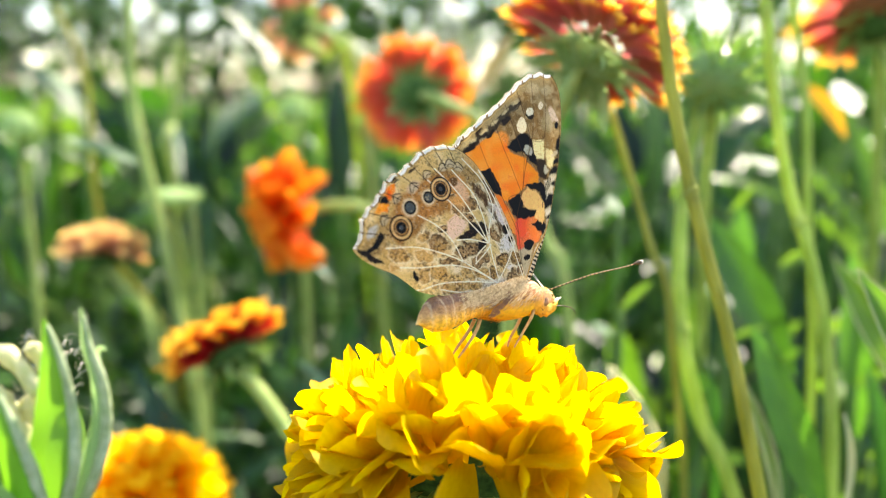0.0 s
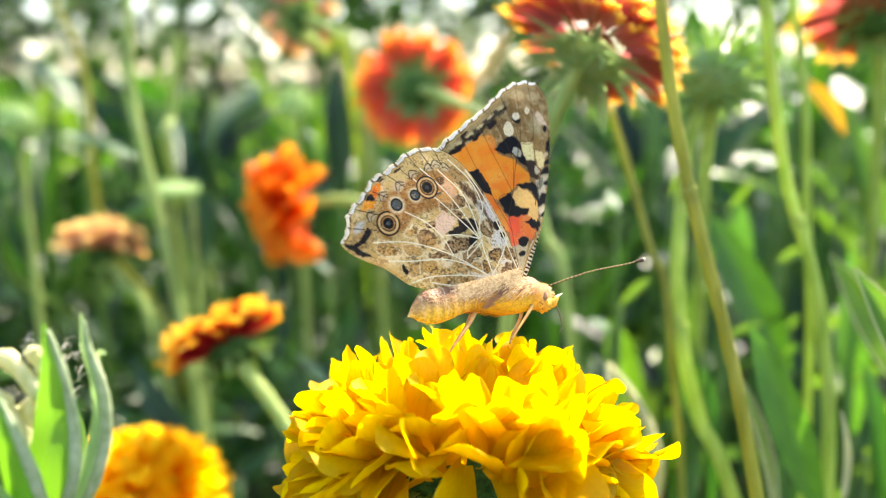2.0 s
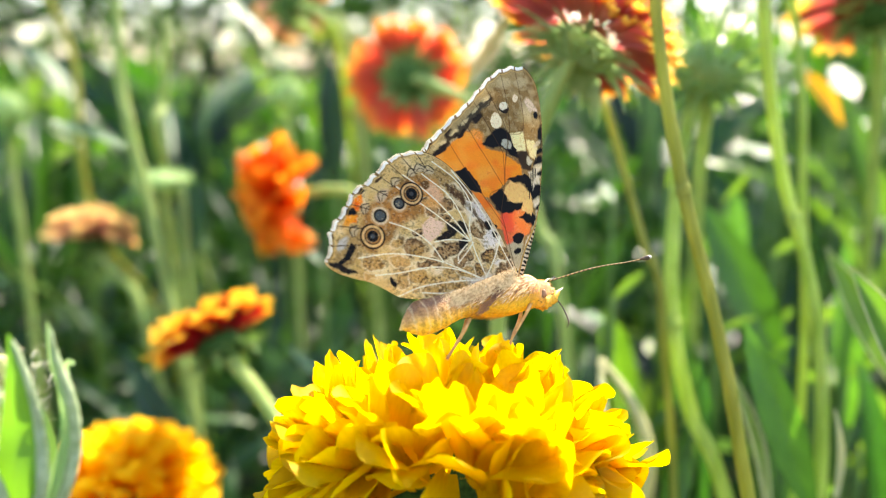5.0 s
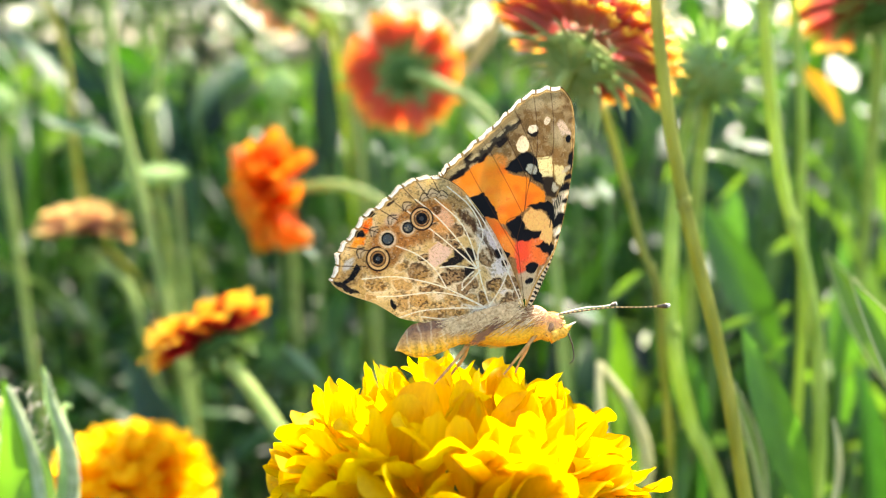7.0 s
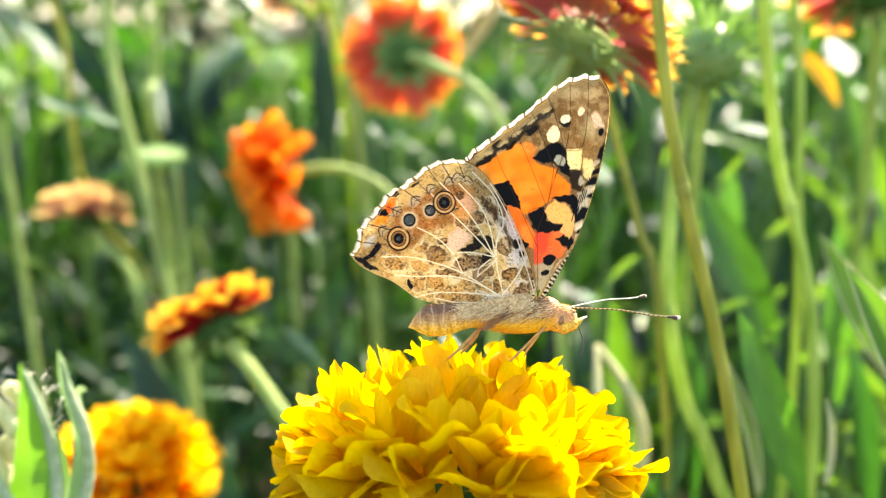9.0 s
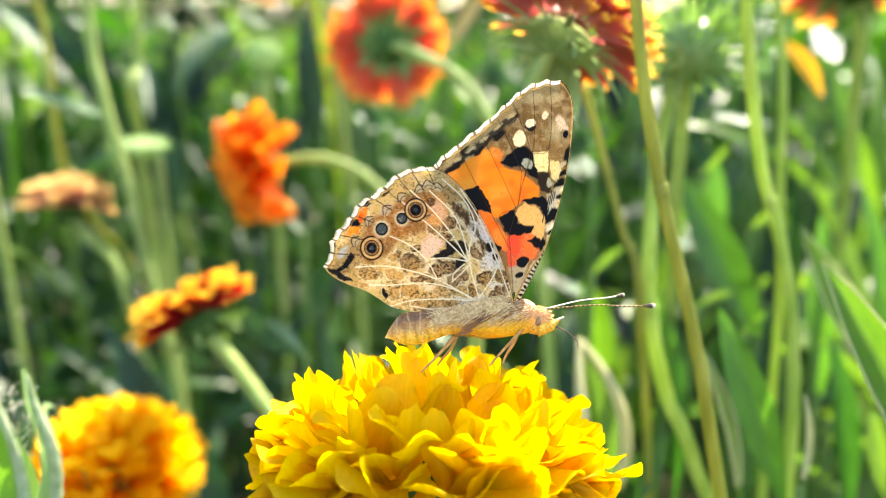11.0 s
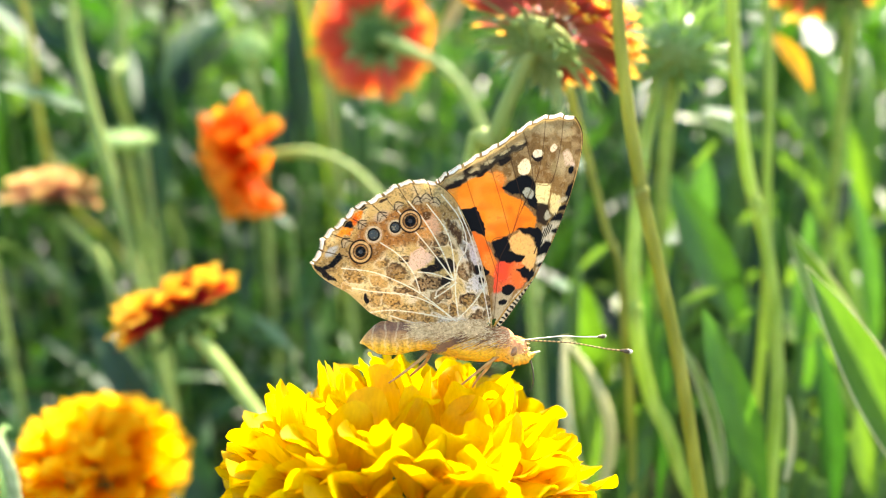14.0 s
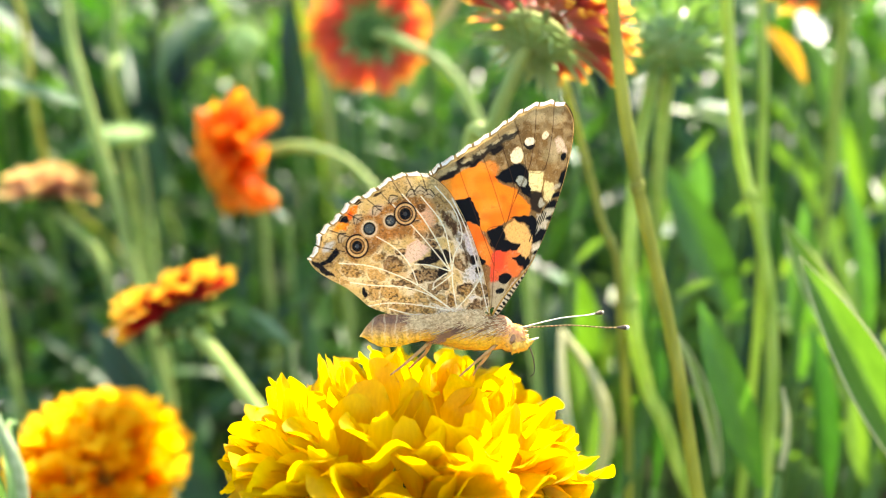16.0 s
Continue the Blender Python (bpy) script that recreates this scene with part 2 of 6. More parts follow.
def petal(width, cup=0.4, bend=0.4, lobes=0.06, wave=0.05, waist=0.3, seed=1, nu=7, nv=8, rounded=0.0, pleat=0.0):
    """A wedge-shaped petal one metre long with a rounded, three-toothed end and lengthwise pleats."""
    rnd = random.Random(seed)
    ph, lean = rnd.random() * 6, rnd.uniform(-0.06, 0.06)
    verts, faces = [], []
    for i in range(nu + 1):
        u = i / nu
        for j in range(nv + 1):
            v = 2 * j / nv - 1
            reach = (1 - rounded * (1 - math.sqrt(1 - 0.96 * v * v)) if rounded else 1 - 0.24 * abs(v) ** 3.2) + lobes * math.cos(3 * math.pi * v) + lean * v
            x = u * (1 + (reach - 1) * u * u)
            w = width * 0.5 * (waist + (1 - waist) * math.sin(min(1.0, u * 1.15) * math.pi / 2)) * (1 - 0.16 * u ** 5)
            a = bend * x
            px, pz = (math.sin(a) / bend, -(1 - math.cos(a)) / bend) if abs(bend) > 1e-4 else (x, 0)
            lift = cup * width * 0.5 * v * v * (1.1 - 0.5 * u) + wave * width * math.sin(ph + 5 * u + 3 * v) * u * u - pleat * width * math.cos(4.7 * math.pi * v + lean * 9) * min(1, 2 * u)
            verts.append((px + lift * math.sin(a), v * w, pz + lift * math.cos(a)))
    for i in range(nu):
        for j in range(nv):
            a = i * (nv + 1) + j
            faces.append((a, a + nv + 1, a + nv + 2, a + 1))
    return verts, faces


def frame_along(at, way, up, roll=0.0, size=1.0):
    """The pose of a blade that starts at a place and runs along a way with its top side up."""
    x = Vector(way).normalized()
    z = Vector(up) - x * Vector(up).dot(x)
    if z.length < 1e-5:
        z = Vector((0.3, 1, 0.2)) - x * x.dot(Vector((0.3, 1, 0.2)))
    z.normalize()
    y = z.cross(x)
    m = Matrix((x, y, z)).transposed().to_4x4()
    sx, sy, sz = size if isinstance(size, tuple) else (size,) * 3
    return Matrix.Translation(at) @ m @ Matrix.Rotation(roll, 4, "X") @ Matrix.Diagonal((sx, sy, sz, 1))


def axis_frame(axis):
    z = Vector(axis).normalized()
    x = z.cross(Vector((0.1, 1, 0.05))).normalized()
    return Matrix((x, z.cross(x), z)).transposed()


def ball(rx, ry, rz, rings=10, sides=16, bump=0.0, seed=3):
    rnd = random.Random(seed)
    verts, faces = [(0, 0, -rz)], []
    for i in range(1, rings):
        a = math.pi * i / rings
        for k in range(sides):
            b = 2 * math.pi * k / sides
            s = 1 + bump * (rnd.random() - 0.5)
            verts.append((rx * s * math.sin(a) * math.cos(b), ry * s * math.sin(a) * math.sin(b), -rz * s * math.cos(a)))
    verts.append((0, 0, rz))
    top = len(verts) - 1
    for k in range(sides):
        k2 = (k + 1) % sides
        faces.append((0, 1 + k2, 1 + k))
        faces.append((top, top - sides + k, top - sides + k2))
        for i in range(rings - 2):
            a, b = 1 + i * sides + k, 1 + i * sides + k2
            faces.append((a, b, b + sides, a + sides))
    return verts, faces


# ---- ground ----
def ground():
    spots = sorted(set([s * d for d in (0, .1, .2, .3, .45, .6, .8, 1, 1.3, 1.7, 2.2, 3, 4, 6, 9, 15, 30, 80, 300, 1500) for s in (-1, 1)]))
    n = len(spots)
    verts = [(x, y, 0.012 * noise.noise((x * 6, y * 6, 0)) + 0.006 * noise.noise((x * 31, y * 31, 4))) for x in spots for y in spots]
    faces = [(i * n + j, (i + 1) * n + j, (i + 1) * n + j + 1, i * n + j + 1) for i in range(n - 1) for j in range(n - 1)]
    ob = new("ground", mesh("ground", verts, faces))
    ob.data.materials.append(SOIL)
    tagged(ob, "dark bare garden soil under the flower bed", "soil", kind="structure")
    # made-up pale dry path beyond the bed, added to brighten gaps between plants
    xs = [-40 + 2 * k for k in range(41)]
    verts = [(x, y, 0.03 + 0.012 * noise.noise((x * 3, y * 3, 9))) for x in xs for y in (2.0, 2.05, 2.5, 3.0, 3.55, 3.6)]
    verts = [(x, y, z if 2.02 < y < 3.58 else -0.02) for x, y, z in verts]
    faces = [(i * 6 + j, (i + 1) * 6 + j, (i + 1) * 6 + j + 1, i * 6 + j + 1) for i in range(len(xs) - 1) for j in range(5)]
    ob = new("path", mesh("path", verts, faces))
    ob.data.materials.append(SAND)
    tagged(ob, "made-up pale sandy path beyond the bed, added to brighten the gaps", "path", kind="structure")


ground()


# ---- flowers ----
def stem_part(parent, points, r_low, r_high, mat, name="stem", n=30, sides=9):
    at = parent.location
    v, f = tube([Vector(p) - at for p in points], [r_low, r_high], sides, n, 0.08)
    return part(name, (v, f), mat, parent)


def flower_head(parent, centre, axis, kinds, mat, count, radius, r0, spread, sepal_count=14, sepal_len=0.010, flat=1.0, disc=0.0, droop=0.5, seed=5, wild=0.25, inner=0.55, low=0.0, calyx=0.0075, erect=0.0, sepals=None, calyx_mat=None, bare=None):
    """A flower head: petals set spirally over a dome, green sepals and a calyx beneath. spread: the dome's angle in degrees from the axis."""
    rnd = random.Random(seed)
    turn = axis_frame(axis)
    c = Vector(centre) - parent.location
    for i in range(count):
        s = (i + 0.5) / count
        th = radians(low + (spread - low) * s ** 0.62 + rnd.uniform(-9, 9) * wild * 2)
        ph = i * 2.399963 + rnd.uniform(-0.3, 0.3)
        d = Vector((math.sin(th) * math.cos(ph), math.sin(th) * math.sin(ph), math.cos(th) * flat))
        reach = inner + (1 - inner) * s
        tw = th * (1 - erect * (1 - (th / radians(spread)) ** 2))
        e = Vector((math.sin(tw) * math.cos(ph), math.sin(tw) * math.sin(ph), math.cos(tw)))
        way = turn @ (e + wild * Vector((rnd.uniform(-1, 1), rnd.uniform(-1, 1), rnd.uniform(-0.6, 1)))).normalized()
        if bare and way.dot(Vector(bare)) > 0.25:
            continue
        size = radius * reach * rnd.uniform(0.85, 1.12)
        base = c + turn @ Vector((d.x * r0, d.y * r0, d.z * r0 * 0.7))
        up = turn @ Vector((rnd.uniform(-1, 1) * wild, rnd.uniform(-1, 1) * wild, 1))
        if th < 0.5:
            up = turn @ Vector((-d.x + rnd.uniform(-0.3, 0.3), -d.y + rnd.uniform(-0.3, 0.3), 0.2))
        m = frame_along(base, way, up, rnd.uniform(-0.6, 0.6) * wild * 4, (size, size * rnd.uniform(0.85, 1.15), size))
        part("petal", kinds[i % len(kinds)], mat, parent, m=m)
    if disc:
        v, f = ball(disc, disc, disc * 0.55, 10, 18, 0.2)
        part("disc", (v, f), DISC, parent, m=Matrix.Translation(c + turn @ Vector((0, 0, 0.001))) @ turn.to_4x4())
    v, f = ball(calyx, calyx, calyx * (0.36 if calyx_mat else 0.65), 8, 16)
    part("calyx", (v, f), calyx_mat or CALYX, parent, m=Matrix.Translation(c - turn @ Vector((0, 0, 0.0025))) @ turn.to_4x4())
    for i in range(sepal_count):
        ph = 2 * math.pi * i / sepal_count + rnd.uniform(-0.15, 0.15)
        out = Vector((math.cos(ph), math.sin(ph), rnd.uniform(-0.5, 0.1)))
        m = frame_along(c + turn @ Vector((out.x * calyx * 0.6, out.y * calyx * 0.6, -0.003)), turn @ out, turn @ Vector((0, 0, 1)), 0, sepal_len * rnd.uniform(0.8, 1.2))
        part("sepal", (sepals or SEPALS)[i % 2], SEPAL, parent, m=m)
    for i in range(sepal_count // 2):
        ph = 2.4 * i + rnd.uniform(-0.2, 0.2)
        out = Vector((math.cos(ph), math.sin(ph), rnd.uniform(-0.9, -0.4)))
        m = frame_along(c + turn @ Vector((out.x * calyx * 0.25, out.y * calyx * 0.25, -0.0045 - 0.25 * calyx)), turn @ (out + Vector((0, 0, 0.9))), turn @ Vector((0, 0, 1)), 0, sepal_len * rnd.uniform(0.6, 0.9))
        part("sepal", (sepals or SEPALS)[i % 2], SEPAL, parent, m=m)


def petal_kinds(name, mat, shapes):
    out = []
    for k, shape in enumerate(shapes):
        me = mesh(name, *(blade(1.0, **shape, seed=k + 3) if "tip" in shape else petal(**shape, seed=k + 3)))
        me.materials.append(mat)
        out.append(me)
    return out


# Petals are made one metre long and scaled: the colour along them runs over that metre.
CROWN = [dict(width=0.56, cup=0.42, bend=-0.35, lobes=0.0, wave=0.12, rounded=0.44, pleat=0.008), dict(width=0.48, cup=0.55, bend=0.35, lobes=0.015, wave=0.06, rounded=0.5, pleat=0.010), dict(width=0.66, cup=0.35, bend=-0.6, lobes=0.0, wave=0.15, rounded=0.38, pleat=0.008),
         dict(width=0.58, cup=0.40, bend=0.8, lobes=0.01, wave=0.13, rounded=0.42, pleat=0.010), dict(width=0.42, cup=0.7, bend=0.1, lobes=0.03, wave=0.05, rounded=0.58, pleat=0.010)]
SKIRT = [dict(width=0.62, cup=0.22, bend=0.5, lobes=0.0, wave=0.12, rounded=0.36, pleat=0.008), dict(width=0.54, cup=0.32, bend=0.25, lobes=0.01, wave=0.06, rounded=0.42, pleat=0.010), dict(width=0.72, cup=0.14, bend=0.7, lobes=0.0, wave=0.13, rounded=0.34, pleat=0.008),
         dict(width=0.48, cup=0.40, bend=-0.2, lobes=0.02, wave=0.06, rounded=0.5, pleat=0.010)]
CROWN, SKIRT = ([dict(shape, nu=10, nv=12) for shape in row] for row in (CROWN, SKIRT))
FRILL = [dict(width=0.6, cup=0.8, bend=0.2, lobes=0.05, wave=0.08), dict(width=0.5, cup=1.1, bend=-0.2, lobes=0.07, wave=0.1)]
WEDGE = [dict(width=0.34, cup=0.35, bend=0.25, lobes=0.12, wave=0.03), dict(width=0.28, cup=0.6, bend=0.05, lobes=0.14, wave=0.04)]
SEPALS = petal_kinds("sepal", SEPAL, [dict(width=0.34, cup=0.2, bend=0.7, tip=1.1, base=0.6), dict(width=0.28, cup=0.3, bend=0.3, tip=1.1, base=0.6)])
PALE_SEPALS = petal_kinds("sepal", SEPAL_PALE, [dict(width=0.2, cup=0.2, bend=0.6, tip=1.1, base=0.6), dict(width=0.16, cup=0.3, bend=0.2, tip=1.1, base=0.6)])
P_CROWN = petal_kinds("petal", YELLOW, CROWN)
P_SKIRT = petal_kinds("petal", YELLOW, SKIRT)
P_ORANGE = petal_kinds("petal", ORANGE, FRILL)
P_FIERY = petal_kinds("petal", FIERY, FRILL)
P_RED = petal_kinds("petal", RED_TIP, WEDGE)
P_GOLD = petal_kinds("petal", RED_GOLD, FRILL + WEDGE)
P_RING = petal_kinds("petal", RING, WEDGE)
P_FADED = petal_kinds("petal", FADED, FRILL)


def yellow_flower():
    at = Vector((-0.01, 0.10, 0.0))
    ob = thing("double_flower", at, "bright yellow double blanket flower with ruffled petals under the butterfly", "flower")
    c = Vector((0.0037, 0.1105, 0.5455))
    axis = (0.02, 0.46, 0.89)
    stem_part(ob, [at, (0.012, 0.085, 0.2), (0.003, 0.098, 0.42), c], 0.0028, 0.0024, STEM)
    rnd = random.Random(11)
    turn = axis_frame(axis)
    count = 500
    for i in range(count):
        u = (i + 0.5) / count
        th = radians(2 + 122 * u ** 0.56 + rnd.uniform(-4, 4))
        ph = i * 2.399963 + rnd.uniform(-0.25, 0.25)
        # the lowest petals part in front and leave the calyx bare
        out = turn @ Vector((math.cos(ph), math.sin(ph), 0))
        if th > radians(88) and out.y < 0 and -0.44 < out.x < 0.20 and rnd.random() < 0.84:
            continue
        # petals lean together in tufts
        tuft = noise.noise((3.2 * math.sin(th) * math.cos(ph), 3.2 * math.sin(th) * math.sin(ph), 3.2 * math.cos(th)))
        twist = noise.noise((2.6 * math.sin(th) * math.cos(ph) + 9, 2.6 * math.sin(th) * math.sin(ph), 2.6 * math.cos(th)))
        grow = 1 + 0.09 * tuft + rnd.uniform(-0.07, 0.03)
        high = 0.0182 if th < math.pi / 2 else 0.0205
        wide = 0.0282 * (math.sin(th) if th < math.pi / 2 else 1.0)
        tip = Vector((wide * math.cos(ph), wide * math.sin(ph), high * math.cos(th))) * grow
        lean = th * float(np.interp(math.degrees(th), (0, 50, 80, 98, 125), (0.45, 0.48, 0.74, 1.0, 0.98)))
        side = ph + 0.7 * twist
        way = Vector((math.sin(lean) * math.cos(side), math.sin(lean) * math.sin(side), math.cos(lean)))
        way = (way + 0.26 * Vector((rnd.uniform(-1, 1), rnd.uniform(-1, 1), rnd.uniform(-0.5, 1)))).normalized()
        size = 0.0074 + 0.0070 * min(1, th / radians(105)) + rnd.uniform(-0.0016, 0.0014)
        kinds = P_CROWN if th < radians(62 + 12 * tuft) else P_SKIRT
        up = Vector((-math.cos(ph), -math.sin(ph), 0.35)) if th < radians(76) else Vector((0.35 * rnd.uniform(-1, 1), 0.35 * rnd.uniform(-1, 1), 1))
        m = frame_along(c - at + turn @ (tip - way * size), turn @ way, turn @ up, rnd.uniform(-0.85, 0.85), (size, size * rnd.uniform(0.8, 1.25), size))
        part("petal", kinds[i % len(kinds)], YELLOW, ob, m=m)
    v, f = ball(0.0105, 0.0105, 0.0075, 10, 20, 0.05)
    part("calyx", (v, f), CALYX, ob, m=Matrix.Translation(c - at - turn @ Vector((0, 0, 0.003))) @ turn.to_4x4())
    for i in range(26):
        ph = 2.4 * i + rnd.uniform(-0.2, 0.2)
        out = Vector((math.cos(ph), math.sin(ph), rnd.uniform(-0.75, -0.15)))
        m = frame_along(c - at + turn @ Vector((out.x * 0.006, out.y * 0.006, -0.006)), turn @ out, turn @ Vector((0, 0, 1)), 0, 0.012 * rnd.uniform(0.8, 1.2))
        part("sepal", SEPALS[i % 2], SEPAL, ob, m=m)
    return ob


def bloom(name, label, centre, axis, kinds, mat, count, radius, stem, stem_mat=None, group="", **more):
    at = Vector(stem[0])
    ob = thing(name, at, label, "flower", group)
    stem_part(ob, list(stem) + [Vector(centre) - Vector(axis).normalized() * 0.003], 0.0022, more.pop("stem_r", 0.0024), stem_mat or STEM_PALE)
    flower_head(ob, centre, axis, kinds, mat, count, radius, more.pop("r0", 0.005), more.pop("spread", 95), **more)
    return ob


def flowers():
    yellow_flower()
    # scarlet ring seen from behind, its stem arching towards the viewer
    bloom("daisy_flower", "scarlet blanket flower with yellow tips, turned away on an arching stem", (-0.0128, 0.362, 0.596), (-0.12, 0.97, 0.10), P_RING, RING, 120, 0.0190,
          [(0.075, 0.28, 0.0), (0.072, 0.295, 0.3), (0.0539, 0.3150, 0.5035), (0.0454, 0.3240, 0.5336), (0.0366, 0.3310, 0.5560), (0.0209, 0.342, 0.5818), (-0.0038, 0.352, 0.5945)], r0=0.008, spread=100, low=66, wild=0.14, inner=0.9, disc=0.011, sepal_count=20, sepal_len=0.013, calyx=0.009, seed=21)
    # orange-red double flower facing sideways
    bloom("double_flower", "orange-red double blanket flower facing sideways on an arching stem", (-0.0752, 0.366, 0.5385), (-0.82, -0.30, -0.22), P_FIERY, FIERY, 120, 0.0225,
          [(0.0, 0.36, 0.0), (0.005, 0.35, 0.35), (-0.0078, 0.3504, 0.5039), (-0.0181, 0.3604, 0.5314), (-0.0412, 0.3654, 0.5433), (-0.062, 0.3675, 0.5420)], spread=112, wild=0.6, inner=0.6, seed=33, flat=0.8, calyx=0.006, sepal_count=12, r0=0.0085)
    # red flower with yellow tips seen edge-on
    bloom("daisy_flower", "dark red blanket flower with yellow petal tips, seen edge on", (-0.0725, 0.245, 0.5125), (-0.50, 0.30, 0.80), P_GOLD, RED_GOLD, 96, 0.0160,
          [(-0.018, 0.21, 0.0), (-0.018, 0.212, 0.36), (-0.026, 0.219, 0.455), (-0.0385, 0.2265, 0.4745), (-0.0485, 0.2325, 0.4868), (-0.060, 0.239, 0.500), (-0.066, 0.2415, 0.506)], r0=0.007, spread=84, low=44, wild=0.22, inner=0.84, disc=0.006, sepal_count=26, sepal_len=0.011, seed=41, calyx=0.0085)
    # faded flower among the far stems
    bloom("daisy_flower", "faded pinkish orange blanket flower with pale tips", (-0.1748, 0.386, 0.514), (-0.05, 0.3, 0.93), P_FADED, FADED, 70, 0.021,
          [(-0.13, 0.37, 0.0), (-0.13, 0.37, 0.3), (-0.145, 0.372, 0.468), (-0.165, 0.381, 0.501)], spread=92, wild=0.25, inner=0.7, sepal_count=18, seed=51, flat=0.7)
    # large red flower seen from beneath
    bloom("daisy_flower", "large dark red blanket flower with yellow tips, seen from beneath", (0.0335, 0.1765, 0.6080), (0.48, 0.36, 0.80), P_RED, RED_TIP, 180, 0.0122,
          [(0.012, 0.20, 0.0), (0.014, 0.20, 0.3), (0.0175, 0.19, 0.555), (0.0235, 0.1813, 0.5845), (0.0290, 0.1770, 0.6005)], r0=0.0090, spread=98, low=48, wild=0.16, inner=0.85, disc=0.005, sepal_count=44, sepal_len=0.0125, calyx=0.0082, seed=61, bare=(-0.62, -0.1, -0.72), sepals=PALE_SEPALS, calyx_mat=CALYX_PALE, stem_r=0.0017)
    # orange ball
    bloom("double_flower", "orange double blanket flower, a dense ball of petals", (-0.1018, 0.236, 0.4615), (0.02, 0.15, 0.98), P_ORANGE, ORANGE, 380, 0.0128,
          [(-0.10, 0.24, 0.0), (-0.095, 0.24, 0.25), (-0.1012, 0.237, 0.41)], spread=118, wild=0.28, inner=0.9, seed=71, r0=0.0172, erect=0.5)
    bloom("daisy_flower", "dark red blanket flower at the upper edge of the bed", (0.141, 0.262, 0.622), (0.0, 0.6, 0.8), P_RED, RED_TIP, 50, 0.018,
          [(0.24, 0.42, 0.0), (0.215, 0.37, 0.42), (0.160, 0.285, 0.59)], r0=0.007, spread=92, low=55, wild=0.15, inner=0.9, disc=0.012, sepal_count=18, sepal_len=0.012, seed=81)
    bloom("daisy_flower", "faded red blanket flower on a bent pale stem", (-0.0786, 0.437, 0.633), (-0.25, 0.9, 0.25), P_FADED, FADED, 24, 0.014,
          [(-0.02, 0.42, 0.0), (-0.03, 0.42, 0.4), (-0.045, 0.425, 0.60), (-0.06, 0.43, 0.626)], r0=0.008, spread=95, low=75, wild=0.12, inner=0.9, disc=0.01, sepal_count=18, sepal_len=0.011, seed=91)


flowers()


# ---- buds and seed heads ----
def foreground_bud():
    at = Vector((-0.044, 0.072, 0.0))
    ob = thing("flower_bud", at, "opening green flower bud with long pointed hairy sepals", "bud")
    c = Vector((-0.0452, 0.0785, 0.5509))
    stem_part(ob, [at, (-0.047, 0.075, 0.3), c], 0.0026, 0.0022, STEM)
    v, f = ball(0.004, 0.004, 0.003, 8, 14)
    part("calyx", (v, f), SEPAL, ob, m=Matrix.Translation(c - at))
    rnd = random.Random(8)
    # centre line, widths in millimetres from foot to tip, cup, colour
    for line, widths, cup, mat, edge in (
        ([(-0.0446, 0.0765, 0.5529), (-0.0425, 0.0765, 0.5604), (-0.0421, 0.0775, 0.5653), (-0.0418, 0.0775, 0.5712), (-0.0426, 0.0785, 0.5757)], (4.67, 5.25, 4.20, 2.34, 0.29), 0.25, BUD_GREEN, 1),
        ([(-0.0435, 0.0785, 0.5516), (-0.0400, 0.0785, 0.5576), (-0.0384, 0.0795, 0.5630), (-0.0381, 0.0795, 0.5684), (-0.0394, 0.0805, 0.5720), (-0.0395, 0.0805, 0.5763)], (2.78, 2.28, 1.79, 1.33, 0.99, 0.20), 0.50, SEPAL_PALE, 1),
        ([(-0.0422, 0.0795, 0.5532), (-0.0387, 0.0795, 0.5595), (-0.0380, 0.0805, 0.5639), (-0.0380, 0.0805, 0.5680), (-0.0386, 0.0815, 0.5703), (-0.0383, 0.0815, 0.5715), (-0.0376, 0.0815, 0.5712)], (1.65, 1.52, 1.21, 0.89, 0.64, 0.51, 0.38), 0.50, SEPAL_PALE, 0),
        ([(-0.0444, 0.0750, 0.5535), (-0.0454, 0.0750, 0.5599), (-0.0461, 0.0750, 0.5645), (-0.0472, 0.0760, 0.5686)], (4.06, 3.43, 2.41, 0.51), 0.30, BUD_GREEN, 1),
        ([(-0.0481, 0.0850, 0.5479), (-0.0450, 0.0850, 0.5544), (-0.0439, 0.0850, 0.5603), (-0.0443, 0.0850, 0.5654)], (3.81, 3.43, 2.54, 0.51), 0.30, SEPAL, 0),
        ([(-0.0450, 0.0740, 0.5538), (-0.0486, 0.0740, 0.5592), (-0.0505, 0.0740, 0.5631)], (4.06, 3.17, 0.64), 0.30, SEPAL, 0),
    ):
        n, across = 26, 8
        mid = spline([tuple(Vector(p) - at) for p in line], n)
        wide = np.interp(np.linspace(0, 1, n), np.linspace(0, 1, len(widths)), widths) * 0.001
        verts, right = [], []
        for i in range(n):
            way = Vector(mid[min(i + 1, n - 1)] - mid[max(i - 1, 0)]).normalized()
            out = way.cross(Vector((0, 1, 0.1))).normalized()
            back = out.cross(way)
            for j in range(across + 1):
                v = 2 * j / across - 1
                verts.append(Vector(mid[i]) + out * wide[i] * 0.5 * v + back * wide[i] * cup * (1 - abs(v)) * -0.5)
            right.append(verts[-1 if out.x > 0 else -1 - across])
        faces = [(i * (across + 1) + j, i * (across + 1) + j + 1, (i + 1) * (across + 1) + j + 1, (i + 1) * (across + 1) + j) for i in range(n - 1) for j in range(across)]
        one = part("sepal", (verts, faces), mat, ob)
        if edge:
            part("rim", tube(right[::3], [0.0006, 0.0007, 0.0005, 0.0002], 7, 30, 0.2), WOOL, one, "pale woolly rim")
